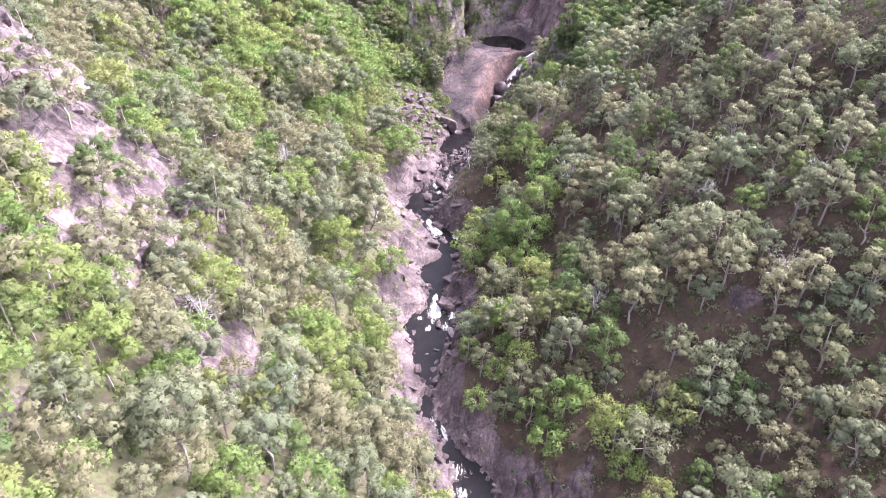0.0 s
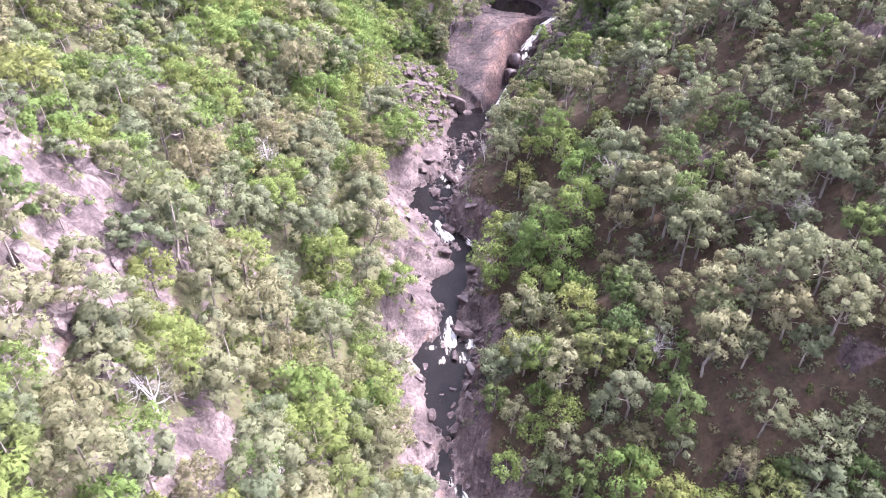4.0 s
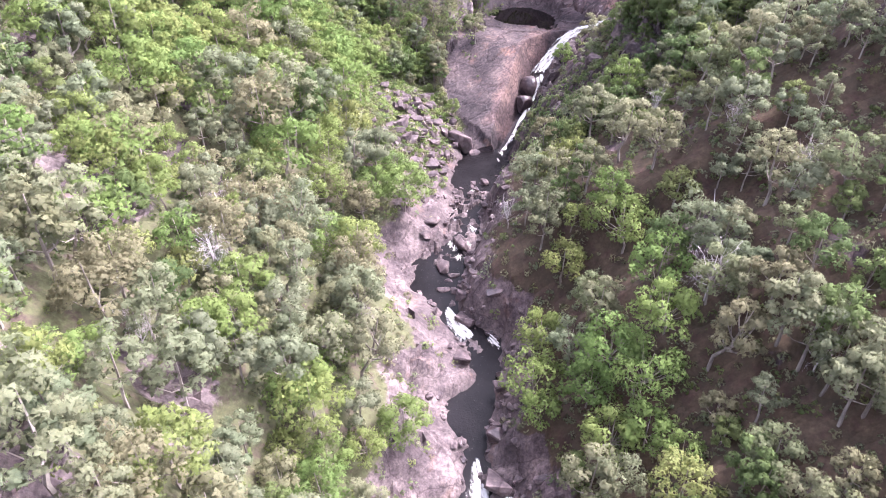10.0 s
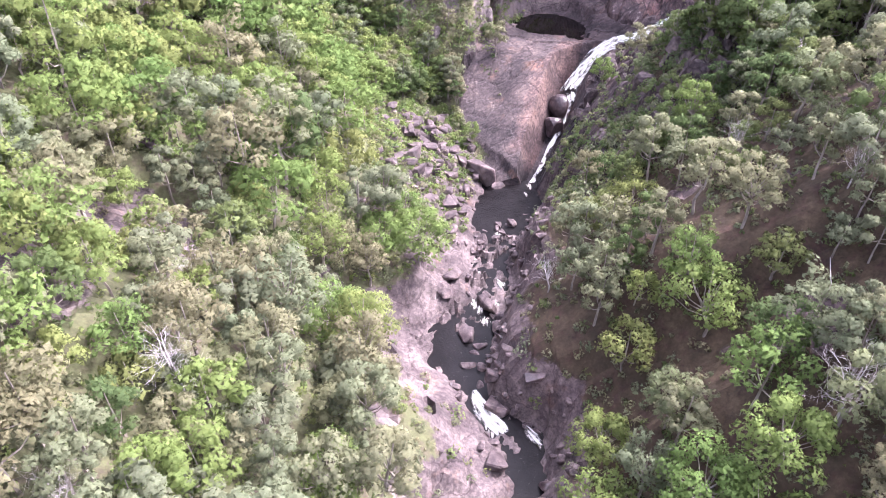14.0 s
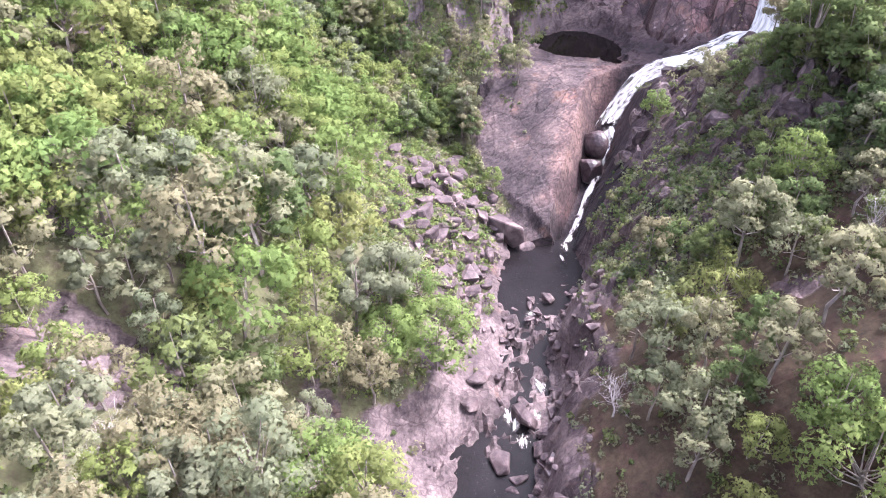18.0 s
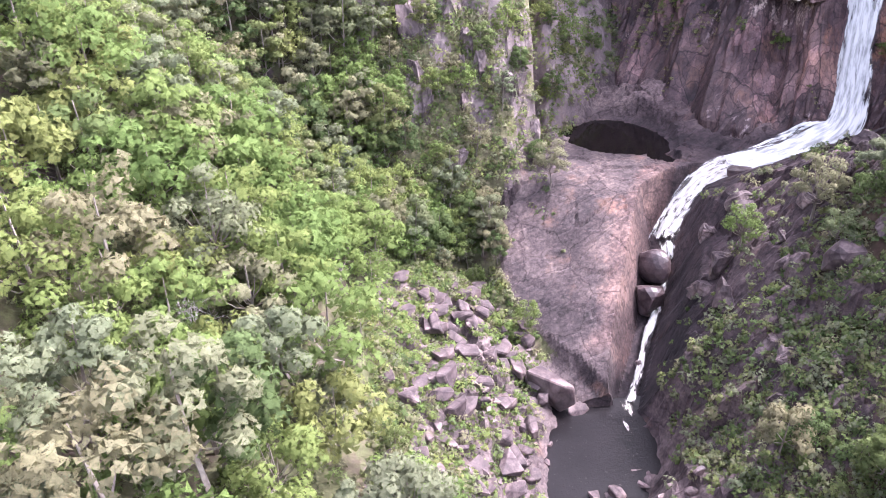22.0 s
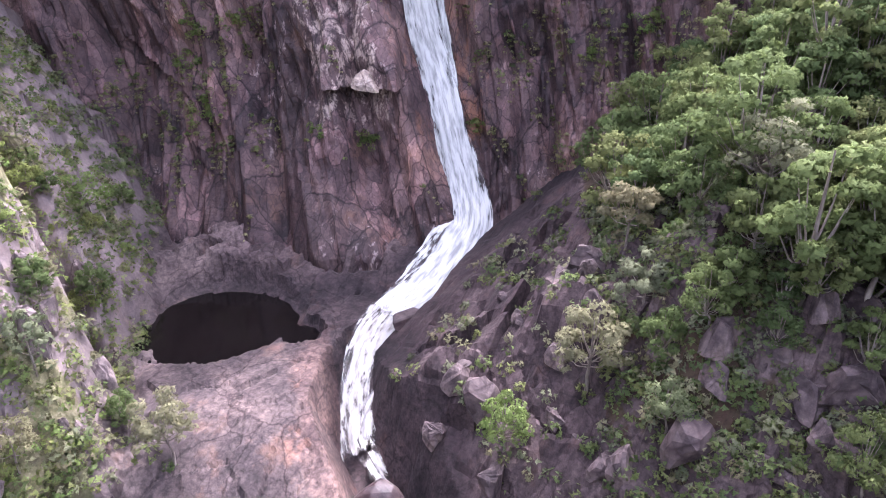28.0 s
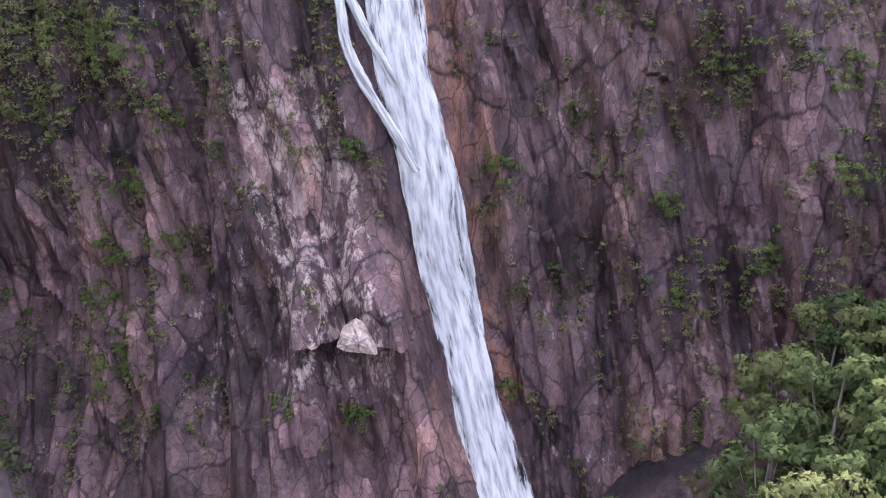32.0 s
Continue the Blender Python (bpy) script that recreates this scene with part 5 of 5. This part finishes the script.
for _ in range(110):
    seed += 1
    y = brng.uniform(118, 214)
    c, hw0 = np.interp(y, CREEK_Y, CREEK_X), np.interp(y, CREEK_Y, HALF_W)
    boulder(c + hw0 + abs(brng.normal(1.2, 2.6)), y, brng.uniform(0.5, 1.5), seed, brng.random() < 0.2, sink=0.5)
# pale slabs at the head of the lower pool
for _ in range(26):
    seed += 1
    boulder(brng.uniform(0.5, 12), brng.uniform(209, 218.5), brng.uniform(0.5, 1.2), seed, False, stretch=(1.3, 0.9, 0.45), label="pale flat granite slab lying in the shallow creek")
# pale outcrops on the north slope
for x, y, s in ((-12.5, 277.4, 2.2), (-7.2, 283.3, 2.6), (-2.7, 275.7, 1.8), (-0.5, 274.2, 2.0), (1.4, 273.4, 1.5), (3.6, 272.8, 2.1), (5.4, 274.0, 1.6), (-9.4, 271.2, 1.5), (-4, 270.4, 1.3), (8.2, 272.2, 1.4), (-15.5, 281.0, 1.8), (-5.8, 279.4, 1.5), (6.4, 279.8, 1.7), (0.4, 280.6, 1.6), (-19.5, 287, 2.2), (-11, 289, 2.0), (9.4, 266.4, 1.1), (3.4, 266.8, 1.2)):
    seed += 1
    boulder(x, y, s, seed, stretch=(0.85, 0.7, 1.5), name="outcrop", look_of=BLEACHED, label="bleached pinkish granite outcrop among grass and shrubs", sink=0.5)
for _ in range(60):
    seed += 1
    x, y = brng.uniform(-13, 16), brng.uniform(264, 294)
    if -0.8 * x + 0.6 * y > 157:
        boulder(x, y, 0.6 + 1.3 * brng.random() ** 2, seed, stretch=(0.9, 0.75, 1.5), name="outcrop", look_of=BLEACHED, label="bleached pinkish granite outcrop among grass and shrubs", sink=0.45)
# broken faces of the pale outcrop high on the sunlit slope
for _ in range(46):
    seed += 1
    x, y = brng.uniform(-74, -42), brng.uniform(80, 124)
    if float(land(np.array([x]), np.array([y]))[1][0]) > 0.5:
        boulder(x, y, brng.uniform(0.9, 2.2), seed, stretch=(1.1, 0.9, 0.8), name="outcrop", look_of=BLEACHED, label="bleached pinkish granite outcrop among grass and shrubs", sink=0.55)
# crags on the spur
CRAG_SPOTS = [(31.6, 222.5, 2.3), (37.5, 214.5, 2.2), (40.5, 211.5, 2.0), (29.5, 226.5, 1.8), (26.5, 236.5, 2.0), (36.5, 223.4, 1.8), (30.4, 242, 2.2), (31.8, 245.5, 1.9), (37.4, 219.9, 1.8)]
for _ in range(48):
    x, y = brng.uniform(20, 44), brng.uniform(204, 248)
    if near_line(np.array([x]), np.array([y]), CHUTE)[0][0] > 5:
        CRAG_SPOTS.append((x, y, 0.7 + 1.1 * brng.random() ** 1.5))
for x, y, s in CRAG_SPOTS:
    seed += 1
    boulder(x, y, s, seed, stretch=(1.1, 0.9, 1.0), name="crag", label="weathered grey granite crag standing out of the steep spur", sink=0.62)

stones = mesh_object("rubble", *joined(rubble), BOULDER)
tagged(stones, "loose pinkish stones between the boulders of the creek", "rubble", kind="stuff")

# the pale block on the cliff: a wedge with a flat underside, resting on the lip of the overhang
def wedge_mesh():
    bm = bmesh.new()
    for x, z in ((-1.9, -0.55), (-1.55, 0.55), (-0.3, 1.45), (0.55, 0.95), (1.2, -0.6), (1.75, -1.35), (0.2, -1.15), (-1.2, -0.95)):
        bm.verts.new((x, -0.75 + 0.12 * z, z))
        bm.verts.new((x * 0.9, 1.6, z * 0.9))
    bm.verts.new((-0.2, -1.2, 0.1))
    out = bmesh.ops.convex_hull(bm, input=bm.verts[:])
    bmesh.ops.delete(bm, geom=list({g for g in out["geom_interior"] if isinstance(g, bmesh.types.BMVert)}), context="VERTS")
    bmesh.ops.bevel(bm, geom=bm.edges[:], offset=0.12, segments=1, affect="EDGES", clamp_overlap=True)
    bmesh.ops.subdivide_edges(bm, edges=bm.edges[:], cuts=2, use_grid_fill=True)
    bmesh.ops.triangulate(bm, faces=bm.faces[:])
    rng = np.random.default_rng(5)
    for v in bm.verts:
        v.co += Vector(rng.normal(0, 0.035, 3))
    bm.verts.index_update()
    v, f = np.array([q.co[:] for q in bm.verts]), np.array([[q.index for q in w.verts] for w in bm.faces])
    bm.free()
    return v, f


p, out = on_cliff(107.4, 54.6, 0.5)
block = mesh_object("pale_rock", *wedge_mesh(), PALE)
block.matrix_basis = pose(50.6, 278.3, 54.3, 0, 0, math.degrees(math.atan2(out.x, -out.y)))
tagged(block, "pale angular rock wedged on a lip of the dark cliff face", "boulder")

# ---- dead trees ----
DEAD = [(-37, 155.1, 10.5, 1), (30.3, 147.2, 9.5, 2), (-42.7, 138.5, 7.5, 3), (-36, 220.3, 8.5, 2), (-40.2, 207.7, 8.0, 3), (8.4, 184.0, 7.0, 1), (-36.9, 85.9, 8.5, 2), (58.3, 96.9, 9, 2), (38.5, 132.6, 8, 1), (-23.9, 85.7, 7.0, 1), (-34.5, 97.2, 7, 3), (-39.5, 171.7, 7, 2), (44, 158, 8, 1), (52, 120, 8, 3), (60, 134, 8, 2), (40, 172, 7, 3), (34, 190, 6.5, 1), (46, 200, 7, 2), (-55, 150, 7, 3), (-30, 190, 6, 1), (66, 112, 8, 2), (30, 108, 7.5, 3)]
dead_first = {}
for x, y, hgt, k in DEAD:
    z = ground_z(x, y) - 0.1
    at = pose(x, y, z, 0, 0, x * 77 % 360)
    if k in dead_first:
        ob = copy_thing(dead_first[k], at)
    else:
        ob = new("dead_tree")
        (v, f), _ = tree_shape(900 + k, 10.0, 3.4, 8, 0, 0.3, 0.35, bare=True)
        mesh_object("trunk", v[:24], f[:18], DEADWOOD, ob, smooth=True)
        nv, nf = (len(v) - 24) // 8, (len(f) - 18) // 8
        for b in range(8):
            mesh_object("branch", v[24 + b * nv:24 + (b + 1) * nv], f[18 + b * nf:18 + (b + 1) * nf] - 24 - b * nv, DEADWOOD, ob, smooth=True)
        tagged(ob, "bare dead tree with bleached grey branches", "dead tree", "dead trees of the slopes")
        dead_first[k] = ob
        ob.matrix_basis = at
    ob.scale = (hgt / 10,) * 3

for x, y, l, w in ((33, 206.5, 6, 20), (30, 209, 5, 120), (36, 209.5, 5, 60), (25, 196, 5, 100), (40, 140, 6, 30), (48, 128, 6, 150), (-52, 121, 6, 80), (37, 165, 5, 75), (29, 161, 4.5, 20)):
    dx, dy = math.cos(radians(w)) * l * 0.35, math.sin(radians(w)) * l * 0.35
    pts = [(x - dx, y - dy, ground_z(x - dx, y - dy) + 0.35), (x, y, max(ground_z(x, y) + 0.3, (ground_z(x - dx, y - dy) + ground_z(x + dx, y + dy)) / 2 + 0.3)), (x + dx, y + dy, ground_z(x + dx, y + dy) + 0.35)]
    v, f = tube(pts, [0.085, 0.07, 0.035], 6)
    tagged(mesh_object("fallen_log", v, f, DEADWOOD, smooth=True), "bleached fallen log lying on the steep slope", "log", "fallen logs")

# ---- undergrowth ----
def undergrowth(name, items, leaf, size, label, mat):
    """Low bushes and tufts: items of place, radius, tint."""
    rng = np.random.default_rng(len(items))
    parts, tints = [], []
    for (x, y, z), r, tint in items:
        k = int(leaf * (0.6 + 0.8 * rng.random()))
        parts.append(leaf_cloud(rng, (x, y, z + 0.3 * r), (r, r, r * 0.8), k, size * (0.7 + 0.5 * r)))
        tints.append(np.full(3 * k, tint))
    v, f, soft = joined(parts)
    ob = mesh_object(name, v, f, mat, attrs={"tint": np.concatenate(tints)}, normals=soft)
    return tagged(ob, label, "undergrowth", kind="stuff")


urng = np.random.default_rng(77)
U = np.stack([urng.uniform(-95, 90, 15000), urng.uniform(55, 300, 15000)], 1)
U = np.concatenate([U, np.stack([urng.uniform(14, 56, 7600), urng.uniform(198, 256, 7600)], 1), np.stack([urng.uniform(-20, 2, 2300), urng.uniform(206, 252, 2300)], 1), np.stack([urng.uniform(-26, 36, 8200), urng.uniform(256, 326, 8200)], 1)])
uz, urock, uslab = land(U[:, 0], U[:, 1])
ucx, uhw = np.interp(U[:, 1], CREEK_Y, CREEK_X), np.interp(U[:, 1], CREEK_Y, HALF_W)
udc, _ = near_line(U[:, 0], U[:, 1], CHUTE)
low = {"gum": [], "lime": [], "dark": [], "grey": []}
for (x, y), z, rk, sl, cx0, hw0, dcz in zip(U, uz, urock, uslab, ucx, uhw, udc):
    off = abs(x - cx0) - hw0 if y < 256 or x > 30 else 99.0
    if off < (2.2 if x > cx0 or y < 120 else 2.0 + 4.5 * urng.random()) or (sl > 0.3 and urng.random() > 0.12) or (y > 228 and (dcz < 3.5 or (y > np.interp(x, [13, 25, 33, 43, 56, 68, 77], [229, 254, 262, 262.5, 265, 259, 246]) and x > 9 and -0.8 * x + 0.6 * y < 156))) or z > 96:
        continue
    spur_here = x > cx0 and y > 200
    if x > 24 and y > 226 and y > 238 + 0.72 * (x - 43) and x < 90 and z < 60 and dcz < 40 and y < 262 and urng.random() < 0.85:
        continue
    talus = math.exp(-((((x + 8) / 12) ** 2 + ((y - 231) / 17) ** 2) ** 2))
    if urng.random() < rk * (0.5 if spur_here or talus > 0.4 or y > 256 else 0.68):
        continue
    q = urng.random()
    # more dark leaves among the spur's bushes stand in for the shade there
    kind = ("lime" if q < 0.3 + 0.3 * talus else "gum" if q < 0.7 else "dark") if x < cx0 else ("dark" if q < (0.6 if spur_here else 0.36) else "gum" if q < 0.8 else "grey")
    low[kind].append(((x, y, z), urng.uniform(0.35, 1.25) * (1.25 if y > 258 and x < 18 else 0.95 if spur_here or talus > 0.3 else 1.0), urng.random()))
for kind, mat in (("gum", LEAF_GUM), ("lime", LEAF_LIME), ("dark", LEAF_DARK), ("grey", LEAF_GREY)):
    undergrowth("undergrowth", low[kind], 25, 0.225, "low bushes and grass tufts between the trees", mat)
tufts, trail = [], []
while len(tufts) < 900:
    u, z = urng.uniform(58, 172), urng.uniform(36, 98)
    if abs(u - np.interp(z, FALL_Z, FALL_U)) < 4.5 or vnoise(np.array(u / 6), np.array(z / 5), 5) < 0.52 + (0.12 if 95 < u < 125 else 0):
        continue
    p, out = on_cliff(u, z, 0.35)
    tufts.append(((p.x, p.y, p.z), urng.uniform(0.3, 0.8), urng.random()))
    # smaller tufts trail along the same crack
    lean = urng.uniform(-0.3, 0.6)
    for step in range(1, 1 + urng.integers(1, 5)):
        p, out = on_cliff(u + lean * step + urng.normal() * 0.15, z - 0.75 * step, 0.2)
        trail.append(((p.x, p.y, p.z), urng.uniform(0.15, 0.45), urng.random()))
# the greener ledges
green = []
for u0, z0, many, wide in ((73, 82, 110, 5.5), (81, 79, 90, 5), (72.5, 72.5, 30, 3), (86, 72.5, 22, 2), (81.5, 65.5, 20, 1.8), (86.5, 60.5, 18, 1.8), (80, 58.8, 16, 2), (77, 53.8, 24, 2), (80.7, 48, 34, 2.4), (105.7, 70, 12, 1.2), (120.5, 68.5, 16, 1.5), (105.7, 45.5, 18, 1.6), (99.5, 47.2, 8, 1), (141, 78.5, 26, 2.5), (151.7, 70, 24, 2.5), (137, 66, 20, 2), (139, 58, 16, 1.8), (145.7, 62, 20, 2), (150, 78, 20, 2.5), (129, 74, 12, 1.4), (121.7, 46.7, 8, 1), (90, 84, 26, 3), (130, 84, 18, 2.5)):
    for _ in range(many):
        u, z = u0 + urng.normal() * wide * 0.6, z0 + urng.normal() * wide * 0.45
        p, out = on_cliff(u, z, 0.45)
        green.append(((p.x, p.y, p.z), urng.uniform(0.25, 0.8), urng.random()))
grass = []
for _ in range(900):
    p, out = on_cliff(70 + urng.normal() * 7, 81 + urng.normal() * 6, 0.3)
    grass.append(((p.x, p.y, p.z), urng.uniform(0.35, 1.0), urng.random()))
undergrowth("cliff_plants", grass, 42, 0.13, "pale olive grass on the upper ledges of the cliff", LEAF_TUFT)
undergrowth("cliff_plants", trail, 26, 0.13, "olive grass trailing down cracks of the cliff", LEAF_TUFT)
undergrowth("cliff_plants", green, 48, 0.14, "bright green ferns and grass on wet cliff ledges", LEAF_LIME)
undergrowth("cliff_plants", tufts[:560], 44, 0.15, "tufts of grass and ferns clinging to cliff ledges", LEAF_TUFT)
undergrowth("cliff_plants", tufts[560:], 44, 0.16, "dark shrubs rooted in cracks of the cliff", LEAF_DARK)
